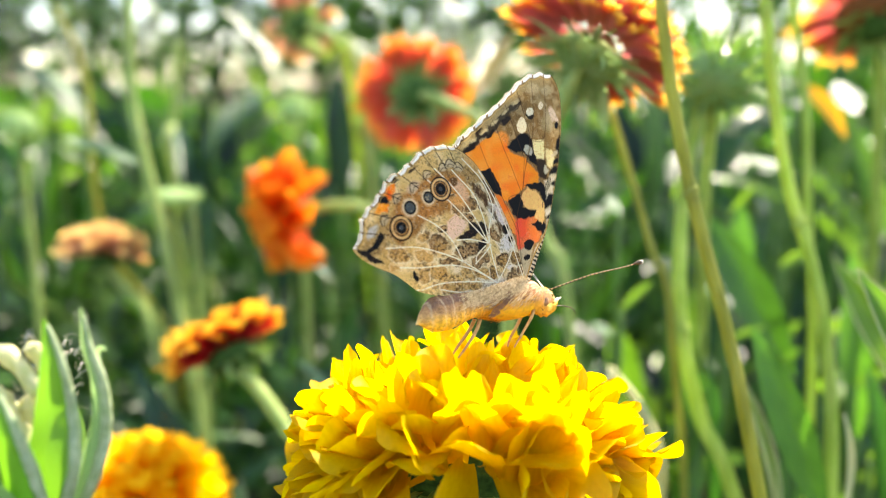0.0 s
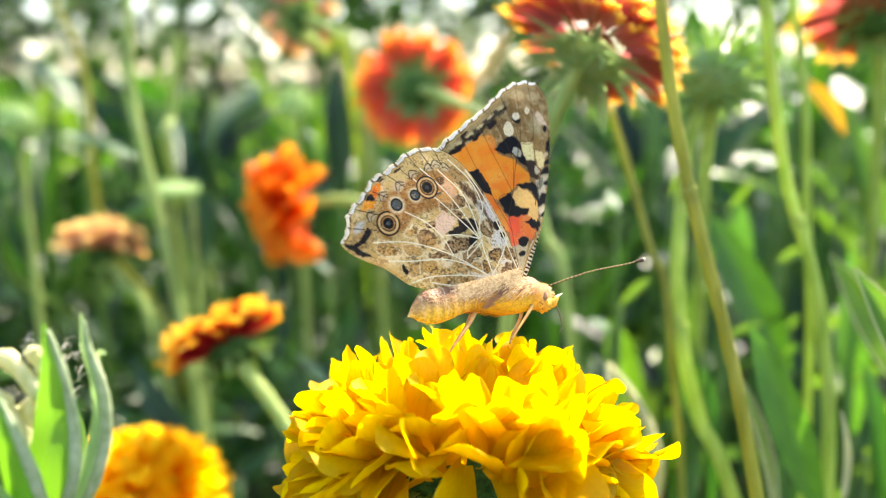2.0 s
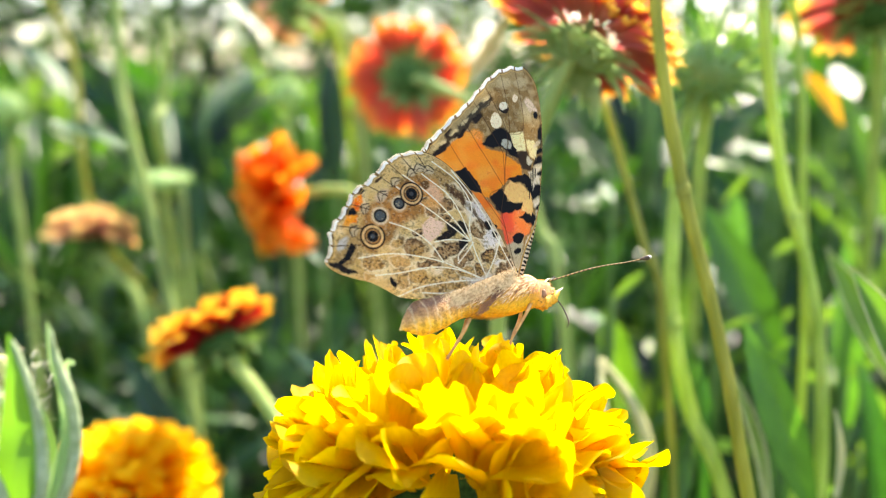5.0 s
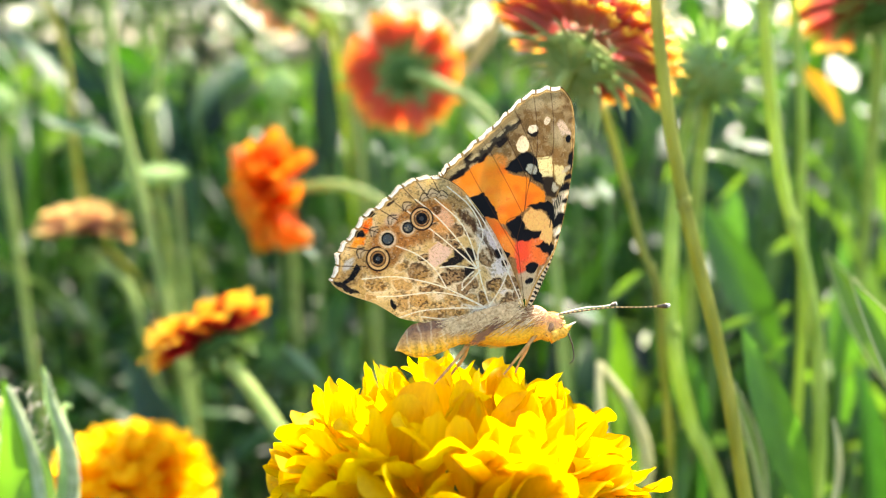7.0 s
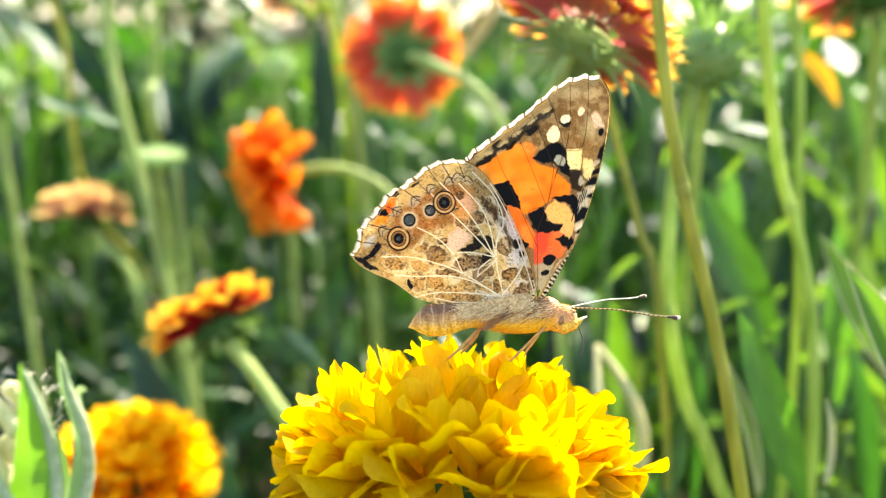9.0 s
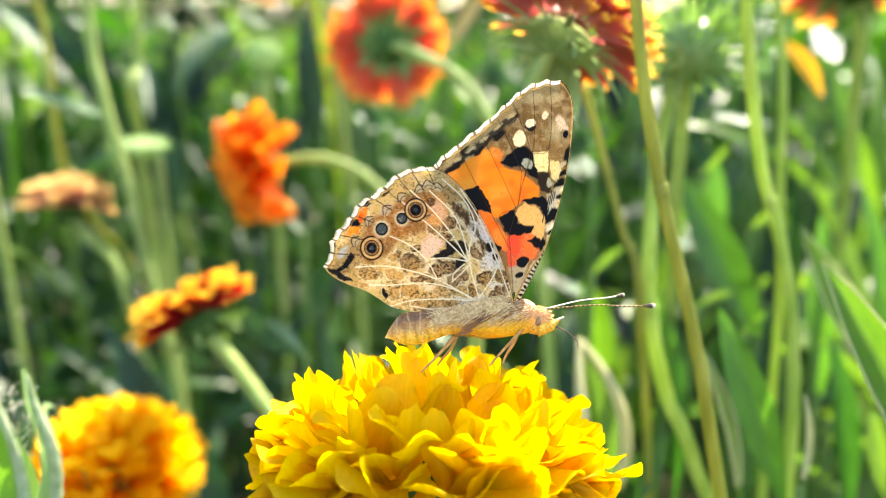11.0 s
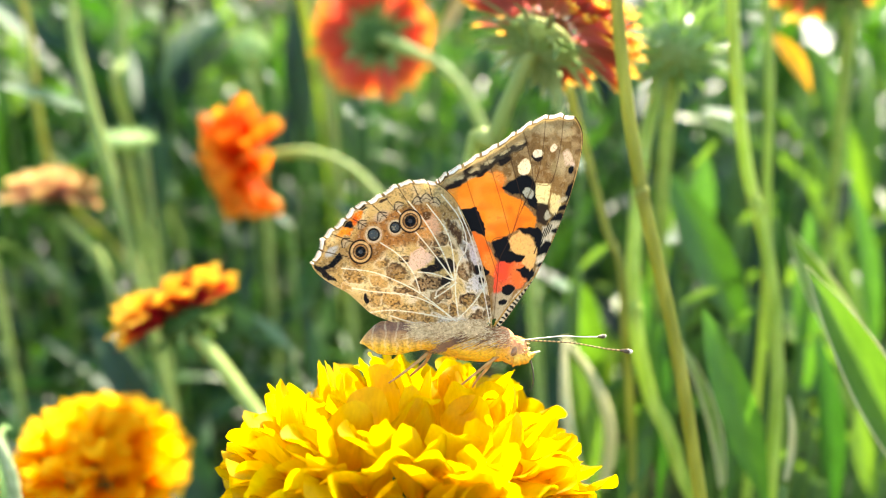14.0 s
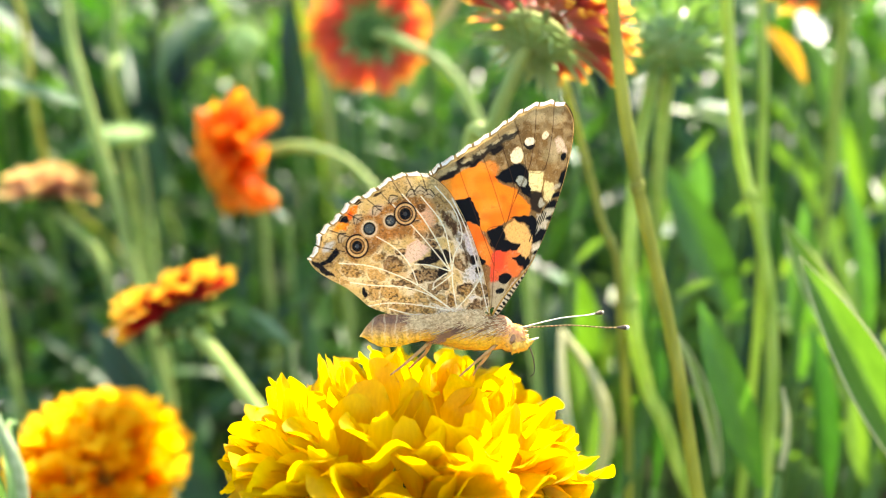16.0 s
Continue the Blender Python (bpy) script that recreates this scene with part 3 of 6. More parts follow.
    # pale half-open florets between the sepals
    for foot, tip, wide in (((-0.0453, 0.0815, 0.5662), (-0.0498, 0.0815, 0.5716), 0.0028), ((-0.0441, 0.0825, 0.5671), (-0.0467, 0.0825, 0.5718), 0.0025), ((-0.0469, 0.0800, 0.5600), (-0.0494, 0.0800, 0.5675), 0.0033), ((-0.0490, 0.0810, 0.5573), (-0.0481, 0.0810, 0.5650), 0.0036), ((-0.0468, 0.0820, 0.5582), (-0.0466, 0.0820, 0.5660), 0.0029)):
        foot, tip = Vector(foot) - at, Vector(tip) - at
        mid = (foot + tip) / 2 + Vector((-0.0008, 0, 0.0012))
        part("floret", tube([foot, mid, tip], [wide * 0.42, wide * 0.34, wide * 0.42, wide * 0.10], 9, 16, 0.25), FLORET, ob, "pale cream half-open floret")
    # woolly hairs on the flower inside and along the sepals
    verts, faces = [], []
    for k in range(420):
        w = Vector((rnd.uniform(-0.4, 0.5), rnd.uniform(-0.4, 0.4), 1)).normalized()
        b = c - at + Vector((-0.0012, 0.006, 0.003)) + Vector((w.x * 0.5, w.y * 0.5, w.z)) * rnd.uniform(0.001, 0.018)
        d = Vector((rnd.uniform(-1, 1), rnd.uniform(-1, 1), rnd.uniform(-0.3, 1))).normalized() * rnd.uniform(0.0008, 0.0022)
        s = d.cross(Vector((0.3, 1, 0.2))).normalized() * 0.000045
        mid = b + d * 0.6 + Vector((0, 0, 0.0004))
        i = len(verts)
        verts += [b - s, b + s, mid + s, mid - s, b + d]
        faces += [(i, i + 1, i + 2, i + 3), (i + 3, i + 2, i + 4)]
    part("wool", (verts, faces), HAIR, ob, "fine whitish hairs")


def seed_head(centre, radius, stem, label, seed, mat, spikes=150, flat=1.0):
    at = Vector(stem[0])
    ob = thing("seed_head", at, label, "seed head")
    stem_part(ob, list(stem) + [centre], 0.0024, 0.002, STEM_PALE)
    c = Vector(centre) - at
    v, f = ball(radius * 0.8, radius * 0.8, radius * 0.78 * flat, 10, 16, 0.06)
    part("core", (v, f), mat, ob, m=Matrix.Translation(c))
    rnd = random.Random(seed)
    for i in range(spikes):
        zc = 1 - 1.85 * (i + 0.5) / spikes
        ph = i * 2.4
        r = math.sqrt(max(0, 1 - zc * zc))
        d = Vector((r * math.cos(ph), r * math.sin(ph), zc * flat))
        part("bract", SPIKE, mat, ob, m=frame_along(c + d * radius * 0.7, d + Vector((0, 0, 0.3)), (0, 0, 1), rnd.uniform(-1, 1), radius * rnd.uniform(0.55, 0.85) * min(1, flat + 0.15)))


SPIKE = mesh("bract", *blade(1.0, 0.26, 0.4, 0.3, 1.0, 0.8, 5, 2))
SPIKE.materials.append(SEPAL)
foreground_bud()
seed_head((0.0759, 0.2181, 0.6016), 0.0115, [(0.13, 0.36, 0.0), (0.118, 0.33, 0.42), (0.086, 0.25, 0.56)], "round spiky green seed head on a pale stem", 5, SEPAL)
seed_head((-0.0855, 0.452, 0.585), 0.011, [(-0.08, 0.46, 0.0), (-0.083, 0.455, 0.4)], "small round pale green seed head among the foliage", 6, SEPAL_PALE, 60)
seed_head((-0.1417, 0.4000, 0.5430), 0.0175, [(-0.145, 0.44, 0.0), (-0.143, 0.42, 0.4)], "flat pale green seed head on a thin stalk", 7, SEPAL_PALE, 90, 0.3)


# ---- stalks ----
def stalk(points, r_low, r_high, mat, label):
    ob = thing("stalk", points[0], label, "stalk", "bare stalks")
    stem_part(ob, points, r_low, r_high, mat, n=40)
    line = spline([tuple(Vector(p) - ob.location) for p in points], 60)
    for k in (38, 50):
        r = r_low + (r_high - r_low) * k / 59
        v, f = ball(r * 1.16, r * 1.16, r * 1.6, 8, 12, 0.1)
        part("node", (v, f), mat, ob, m=Matrix.Translation(line[k]))
    return ob


stalk([(0.150, 0.085, 0.0), (0.097, 0.112, 0.35), (0.062, 0.1366, 0.5212), (0.0559, 0.1431, 0.5516), (0.0476, 0.15, 0.584), (0.0426, 0.1569, 0.6165), (0.040, 0.162, 0.66)], 0.0014, 0.0012, STEM_OLIVE, "thin olive-brown stalk with no leaves")
stalk([(0.125, 0.165, 0.0), (0.105, 0.174, 0.40), (0.076, 0.1821, 0.4949), (0.0672, 0.1865, 0.5153), (0.062, 0.192, 0.5413), (0.0659, 0.2083, 0.5701), (0.0722, 0.2193, 0.5976)], 0.0022, 0.0018, STEM, "pale green stalk bending upward")
stalk([(0.11, 0.16, 0.0), (0.104, 0.17, 0.35), (0.101, 0.1821, 0.4949), (0.1003, 0.1895, 0.5297), (0.0966, 0.1944, 0.5528), (0.0892, 0.2, 0.5787), (0.0841, 0.2091, 0.6219), (0.082, 0.215, 0.67)], 0.0018, 0.0015, STEM, "tall green stalk lit from behind")
stalk([(0.125, 0.22, 0.0), (0.12, 0.23, 0.45), (0.1142, 0.2381, 0.5658), (0.1124, 0.2466, 0.6056), (0.1097, 0.251, 0.6263), (0.108, 0.255, 0.67)], 0.0014, 0.0012, STEM, "slender green stalk lit from behind")
stalk([(0.075, 0.18, 0.0), (0.068, 0.185, 0.42), (0.0598, 0.1908, 0.5355), (0.0539, 0.196, 0.56), (0.0436, 0.2033, 0.5946)], 0.0013, 0.0010, STEM_OLIVE, "thin dull green stalk")
stalk([(-0.10, 0.34, 0.0), (-0.11, 0.345, 0.35), (-0.127, 0.35, 0.51), (-0.138, 0.355, 0.57), (-0.142, 0.358, 0.60), (-0.141, 0.362, 0.66)], 0.0024, 0.0024, STEM_PALE, "thick pale stalk standing among the foliage")
stalk([(-0.118, 0.36, 0.0), (-0.12, 0.365, 0.40), (-0.122, 0.37, 0.545)], 0.0014, 0.0018, STEM_PALE, "short pale stalk under a seed head")

# more pale stalks, farther back
stalk([(-0.2431, 0.7200, 0.0000), (-0.2244, 0.6200, 0.3600), (-0.1870, 0.4200, 0.5139), (-0.1907, 0.4200, 0.6031), (-0.2032, 0.4200, 0.6405)], 0.0018, 0.00153, STEM_OLIVE, "pale green stalk far back in the bed")
stalk([(-0.2021, 0.7400, 0.0000), (-0.1866, 0.6400, 0.3600), (-0.1555, 0.4400, 0.5495), (-0.1522, 0.4400, 0.5815), (-0.1471, 0.4400, 0.6246)], 0.0024, 0.0020399999999999997, STEM_PALE, "pale green stalk far back in the bed")
stalk([(-0.3180, 0.7200, 0.0000), (-0.2935, 0.6200, 0.3600), (-0.2446, 0.4200, 0.4942), (-0.2330, 0.4200, 0.5517), (-0.2258, 0.4200, 0.5732)], 0.0024, 0.0020399999999999997, STEM_DARK, "pale green stalk far back in the bed")
stalk([(-0.0610, 0.7000, 0.0000), (-0.0563, 0.6000, 0.3600), (-0.0469, 0.4000, 0.5977), (-0.0593, 0.4000, 0.6144), (-0.0690, 0.4000, 0.6227)], 0.0022, 0.0018700000000000001, STEM, "pale green stalk far back in the bed")
seed_head((-0.2298, 0.4200, 0.5787), 0.0105, [(-0.230, 0.42, 0.0), (-0.230, 0.42, 0.4)], "small round pale green seed head on a thick stalk", 8, SEPAL_PALE, 60)


# ---- leaves and plants ----
LEAF_SHAPES = [dict(width=0.17, cup=0.25, bend=0.5, tip=1.15, base=0.14, wave=0.03, crease=0.12), dict(width=0.22, cup=0.15, bend=0.9, tip=1.1, base=0.14, wave=0.05, crease=0.1),
               dict(width=0.14, cup=0.3, bend=0.2, tip=1.15, base=0.14, wave=0.04, crease=0.15), dict(width=0.26, cup=0.2, bend=1.2, tip=1.2, base=0.14, wave=0.05, crease=0.08)]


def leaf_kinds(mat):
    out = []
    for k, s in enumerate(LEAF_SHAPES):
        me = mesh("leaf", *blade(1.0, **s, nu=14, nv=6, seed=k))
        me.materials.append(mat)
        out.append(me)
    return out


L_GREEN, L_BLUE_SHADE, L_LIGHT, L_LIT = (leaf_kinds(mat) for mat in (LEAF, LEAF_BLUE_SHADE, LEAF_LIGHT, LEAF_LIT))


def leafy_plant(at, height, leaves, kinds, seed, length=0.10, lean=(0, 0), stem_mat=None):
    rnd = random.Random(seed)
    at = Vector(at)
    ob = thing("leafy_plant", at, "green plant with long lance-shaped leaves in the flower bed", "plant", "plants of the bed")
    top = Vector((lean[0], lean[1], height))
    mid = top * 0.5 + Vector((rnd.uniform(-0.01, 0.01), rnd.uniform(-0.01, 0.01), 0))
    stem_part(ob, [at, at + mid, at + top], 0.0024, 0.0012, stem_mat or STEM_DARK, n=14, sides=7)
    for i in range(leaves):
        s = 0.25 + 0.75 * (i + rnd.random() * 0.6) / leaves
        b = mid * (2 * s) if s < 0.5 else mid + (top - mid) * (2 * s - 1)
        ph = i * 2.4 + rnd.uniform(-0.4, 0.4)
        el = rnd.uniform(0.5, 1.6)
        way = Vector((math.cos(ph), math.sin(ph), el))
        part("leaf", kinds[rnd.randrange(4)], None, ob, m=frame_along(b, way, (0, 0, 1), rnd.uniform(-0.5, 0.5), length * rnd.uniform(0.65, 1.2)))
    return ob


def single_leaf(base, tip, up, width, mat, label, bend=0.25, crease=0.1, rim=0.0):
    """A big leaf on a stalk of its own that rises from the soil."""
    base, tip = Vector(base), Vector(tip)
    foot = Vector((base.x * 1.05, base.y + 0.01, 0.0))
    ob = thing("long_leaf", foot, label, "leaf", "long leaves")
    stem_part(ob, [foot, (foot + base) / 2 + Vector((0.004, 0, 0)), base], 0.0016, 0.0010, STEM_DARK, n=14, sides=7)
    d = tip - base
    me = mesh("leaf_blade", *blade(1.0, width / d.length, 0.2, bend, 1.05, 0.12, 20, 8, 0, 0.02, 3, crease))
    one = part("leaf_blade", me, mat, ob, m=frame_along(base - foot, d + Vector((0, 0, d.length * bend * 0.5)), up, 0, d.length))
    # rim: a cream strip along each edge paints the sun's highlight
    if rim:
        for edge in (0, 8):
            line = [me.vertices[k * 9 + edge].co.copy() for k in range(2, 21, 3)]
            part("rim", tube(line, [rim / d.length * k for k in (1, 1, 0.8, 0.4)], 6, 24), FLORET, one, "pale strip painted as a sunlit edge")
    return ob


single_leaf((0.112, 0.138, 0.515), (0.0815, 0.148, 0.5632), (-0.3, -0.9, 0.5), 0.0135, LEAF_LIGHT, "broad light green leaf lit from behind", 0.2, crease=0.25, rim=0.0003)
single_leaf((0.1440, 0.203, 0.5020), (0.1062, 0.2105, 0.5495), (-0.6, -0.7, 0.4), 0.013, LEAF_LIGHT, "light green leaf, its sunlit rim added as a strip", 0.25, crease=0.2, rim=0.0004)
single_leaf((0.0580, 0.200, 0.4723), (0.0500, 0.2080, 0.5205), (0.2, -0.9, 0.3), 0.018, LEAF_LIGHT, "green leaf beside the yellow flower, its sunlit rim added as a strip", 0.3, crease=0.3, rim=0.002)
single_leaf((0.0756, 0.1950, 0.4757), (0.0762, 0.2010, 0.5258), (0.4, -0.9, 0.2), 0.0089, LEAF_LIT, "narrow green leaf standing upright behind the stalks", 0.15, crease=0.1)
single_leaf((0.0877, 0.1800, 0.4867), (0.0769, 0.1860, 0.5320), (0.7, -0.6, 0.3), 0.0085, LEAF_LIGHT, "narrow light green leaf, its sunlit rim added as a strip", 0.25, crease=0.25, rim=0.0005)
single_leaf((0.0930, 0.1680, 0.4956), (0.0712, 0.1740, 0.5423), (-0.3, -0.9, 0.4), 0.0134, LEAF_LIT, "broad dull green leaf in the shade", 0.4, crease=0.1)
single_leaf((0.0922, 0.1600, 0.5048), (0.0953, 0.1660, 0.5256), (0.7, -0.7, 0.2), 0.0036, LEAF_LIT, "small green leaf, its sunlit rim added as a strip", 0.2, crease=0.3, rim=0.0005)
single_leaf((0.1300, 0.2700, 0.4944), (0.0920, 0.2760, 0.5519), (-0.3, -0.9, 0.4), 0.0225, LEAF, "broad green leaf in the shade", 0.4, crease=0.1)
single_leaf((0.0618, 0.1850, 0.4816), (0.0695, 0.1910, 0.5095), (0.1, -0.9, 0.3), 0.0112, LEAF, "dark green leaf standing low beside the stalks", 0.2, crease=0.1)
single_leaf((0.1086, 0.3000, 0.4541), (0.0950, 0.3060, 0.5037), (-0.2, -0.9, 0.2), 0.0205, LEAF_LIT, "broad green leaf behind the flowers", 0.3, crease=0.1)
single_leaf((0.1454, 0.2200, 0.4515), (0.1342, 0.2260, 0.5146), (0.2, -0.9, 0.2), 0.0150, LEAF_LIT, "tall green leaf behind the stalks", 0.15, crease=0.1)
single_leaf((0.1635, 0.2800, 0.4646), (0.1558, 0.2860, 0.5384), (-0.3, -0.9, 0.2), 0.0170, LEAF_LIT, "tall green leaf behind the stalks", 0.15, crease=0.1)
single_leaf((0.2020, 0.3000, 0.4694), (0.1845, 0.3060, 0.5446), (0.3, -0.9, 0.2), 0.0182, LEAF_LIT, "tall green leaf behind the stalks", 0.15, crease=0.1)
single_leaf((0.1037, 0.2100, 0.4641), (0.1067, 0.2160, 0.5005), (-0.3, -0.9, 0.2), 0.0111, LEAF, "dark green leaf standing low beside the stalks", 0.2, crease=0.1)
single_leaf((0.1435, 0.2000, 0.4709), (0.1351, 0.2060, 0.4982), (-0.6, -0.8, 0.3), 0.0091, LEAF_LIGHT, "light green leaf low in the bed", 0.3, crease=0.2)
single_leaf((0.1348, 0.3400, 0.4991), (0.1366, 0.3460, 0.5481), (-0.3, -0.9, 0.2), 0.0181, LEAF_LIT, "green leaf far back behind the stalks", 0.2, crease=0.1)
single_leaf((0.035, 0.235, 0.49), (0.044, 0.247, 0.525), (0.8, -0.5, 0.1), 0.011, LEAF_BLUE_SHADE, "green leaf behind the yellow flower, shade put into its colour", 0.2)
# added leaves for sunlit spots; the light is put into their colour
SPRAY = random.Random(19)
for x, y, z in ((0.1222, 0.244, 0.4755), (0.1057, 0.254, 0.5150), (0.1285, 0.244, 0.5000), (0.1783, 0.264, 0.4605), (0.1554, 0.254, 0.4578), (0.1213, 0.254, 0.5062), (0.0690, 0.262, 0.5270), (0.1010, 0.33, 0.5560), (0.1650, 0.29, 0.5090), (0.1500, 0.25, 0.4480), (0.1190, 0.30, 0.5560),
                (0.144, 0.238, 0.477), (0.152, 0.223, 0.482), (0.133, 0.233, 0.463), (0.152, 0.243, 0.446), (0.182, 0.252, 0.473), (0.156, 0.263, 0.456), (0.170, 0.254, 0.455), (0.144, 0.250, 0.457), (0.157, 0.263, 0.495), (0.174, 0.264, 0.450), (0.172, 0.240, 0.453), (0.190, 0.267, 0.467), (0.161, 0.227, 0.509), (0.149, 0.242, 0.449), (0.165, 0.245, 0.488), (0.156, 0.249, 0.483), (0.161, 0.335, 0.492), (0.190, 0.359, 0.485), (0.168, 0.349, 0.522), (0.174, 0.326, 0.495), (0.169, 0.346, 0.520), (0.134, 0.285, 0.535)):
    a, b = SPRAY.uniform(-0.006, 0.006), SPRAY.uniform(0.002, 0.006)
    single_leaf((x - a, y + 0.003, z - b), (x + a, y - 0.002, z + b), (SPRAY.uniform(-0.7, 0.4), -0.6, SPRAY.uniform(0.2, 0.7)), SPRAY.uniform(0.004, 0.0085), LEAF_LIGHT, "small leaf with the sun's glow put into its yellow-green colour", 0.3)
single_leaf((-0.0429, 0.2815, 0.4817), (-0.0603, 0.2942, 0.4929), (0.55, -0.15, 0.8), 0.010, LEAF_GLOSS, "shiny blue-green leaf catching the sun", 0.12, crease=0.02)
single_leaf((-0.075, 0.275, 0.40), (-0.108, 0.285, 0.462), (0.2, -0.8, 0.5), 0.026, LEAF_BLUE_SHADE, "dark blue-green leaf in the shade", 0.3)
single_leaf((-0.02, 0.27, 0.40), (-0.035, 0.28, 0.50), (0.3, -0.7, 0.5), 0.016, LEAF, "narrow green leaf in the shade", 0.3)
single_leaf((-0.10, 0.31, 0.40), (-0.14, 0.32, 0.48), (0.2, -0.6, 0.7), 0.022, LEAF_BLUE_SHADE, "blue-green leaf low in the bed", 0.3)
single_leaf((0.0137, 0.3450, 0.5959), (0.0335, 0.3500, 0.6226), (0.2, -0.9, 0.3), 0.0085, STRAW, "withered straw-coloured leaf on a thin stalk", 0.2)
single_leaf((0.1623, 0.3125, 0.5793), (0.1447, 0.3176, 0.6032), (0.3, -0.9, 0.3), 0.013, YELLOW_LEAF, "orange-yellow withering leaf glowing in the sun", 0.5)
# added leaves; their dark colour stands in for shaded gaps far back
single_leaf((-0.0621, 0.4700, 0.5252), (-0.0656, 0.4800, 0.6104), (0.2, -0.9, 0.2), 0.0250, LEAF_BLUE_SHADE, "added leaf far back in the bed, coloured as a shaded gap", 0.2)
single_leaf((-0.0454, 0.4600, 0.5268), (-0.0432, 0.4700, 0.5971), (0.2, -0.9, 0.2), 0.0209, LEAF_BLUE_SHADE, "added leaf far back in the bed, coloured as a shaded gap", 0.2)
single_leaf((-0.0296, 0.4800, 0.5091), (-0.0332, 0.4900, 0.5583), (0.2, -0.9, 0.2), 0.0255, LEAF_BLUE_SHADE, "added leaf far back in the bed, coloured as a shaded gap", 0.2)
single_leaf((-0.1440, 0.4500, 0.4903), (-0.1484, 0.4600, 0.5472), (0.2, -0.9, 0.2), 0.0239, LEAF_BLUE_SHADE, "added leaf far back in the bed, coloured as a shaded gap", 0.2)
for base, tip, up, width in (
    ((-0.1428, 0.3650, 0.5638), (-0.1585, 0.3230, 0.5784), (0.634, -0.317, 0.706), 0.012),
    ((-0.2149, 0.4606, 0.5923), (-0.2319, 0.4598, 0.6093), (0.679, -0.306, 0.667), 0.010),
    ((-0.1052, 0.5136, 0.6137), (-0.1444, 0.5226, 0.6513), (0.576, -0.421, 0.701), 0.013),
    ((-0.0977, 0.5137, 0.5998), (-0.1129, 0.5105, 0.609), (0.531, -0.419, 0.736), 0.010),
    ((0.0126, 0.5156, 0.6429), (-0.0008, 0.5282, 0.6581), (0.385, -0.514, 0.767), 0.014),
    ((0.2339, 0.4407, 0.5853), (0.2387, 0.4767, 0.6019), (-0.124, -0.401, 0.908), 0.022),
    ((0.1413, 0.3166, 0.5673), (0.1231, 0.3244, 0.5701), (-0.029, -0.397, 0.917), 0.009),
    ((0.0677, 0.2913, 0.5519), (0.0653, 0.3029, 0.5575), (0.133, -0.408, 0.903), 0.007),
    ((-0.055, 0.3667, 0.5066), (-0.0636, 0.3719, 0.513), (0.42, -0.342, 0.84), 0.007),
    ((-0.1837, 0.5192, 0.6414), (-0.1985, 0.5246, 0.6596), (0.661, -0.374, 0.651), 0.011),
    ((0.2113, 0.4574, 0.6141), (0.2181, 0.4702, 0.6211), (-0.084, -0.442, 0.893), 0.010),
    ((-0.0388, 0.5232, 0.6481), (-0.0526, 0.5212, 0.6559), (0.475, -0.488, 0.732), 0.008),
):
    single_leaf(base, tip, up, width, LEAF_GLOSS, "glossy green leaf shining white in the sun", 0.08, crease=0.02)

# more leaves that glint, scattered through the upper bed
SCATTER = random.Random(31)
for k in range(36):
    y = SCATTER.uniform(0.42, 0.75)
    side = 1 if k % 3 else -1
    tip = Vector((side * y * SCATTER.uniform(0.05, 0.58), y, 0.60 + (y - 0.3) * SCATTER.uniform(-0.12, 0.16)))
    up = (SUN_WAY + (Vector((0, 0, 0.6)) - tip).normalized()).normalized() + Vector((SCATTER.uniform(-1, 1), SCATTER.uniform(-1, 1), SCATTER.uniform(-1, 1))) * 0.12
    run = up.cross(Vector((SCATTER.uniform(-1, 1), 1, SCATTER.uniform(-0.5, 0.5)))).normalized()
    run = run if run.z > 0 else -run
    single_leaf(tip - run * SCATTER.uniform(0.010, 0.020), tip, up, SCATTER.uniform(0.004, 0.010), LEAF_GLOSS, "glossy green leaf shining white in the sun", 0.1, crease=0.02)

for tip in ((-0.029, 0.460, 0.543), (-0.021, 0.460, 0.547), (-0.015, 0.460, 0.539), (-0.036, 0.460, 0.552), (0.171, 0.420, 0.555), (0.184, 0.420, 0.554), (-0.126, 0.500, 0.617), (-0.102, 0.500, 0.603), (-0.088, 0.500, 0.568), (-0.071, 0.500, 0.575), (-0.157, 0.500, 0.606), (-0.111, 0.500, 0.631), (0.167, 0.400, 0.558), (0.075, 0.340, 0.545), (0.230, 0.450, 0.593), (0.060, 0.300, 0.505), (0.117, 0.320, 0.518)):
    tip = Vector(tip)
    up = (SUN_WAY + (Vector((0, 0, 0.6)) - tip).normalized()).normalized()
    run = up.cross(Vector((SCATTER.uniform(-1, 1), 1, SCATTER.uniform(-0.5, 0.5)))).normalized()
    run = run if run.z > 0 else -run
    single_leaf(tip - run * SCATTER.uniform(0.007, 0.012), tip, up, SCATTER.uniform(0.005, 0.009), LEAF_GLOSS, "glossy green leaf shining white in the sun", 0.05, crease=0.02)


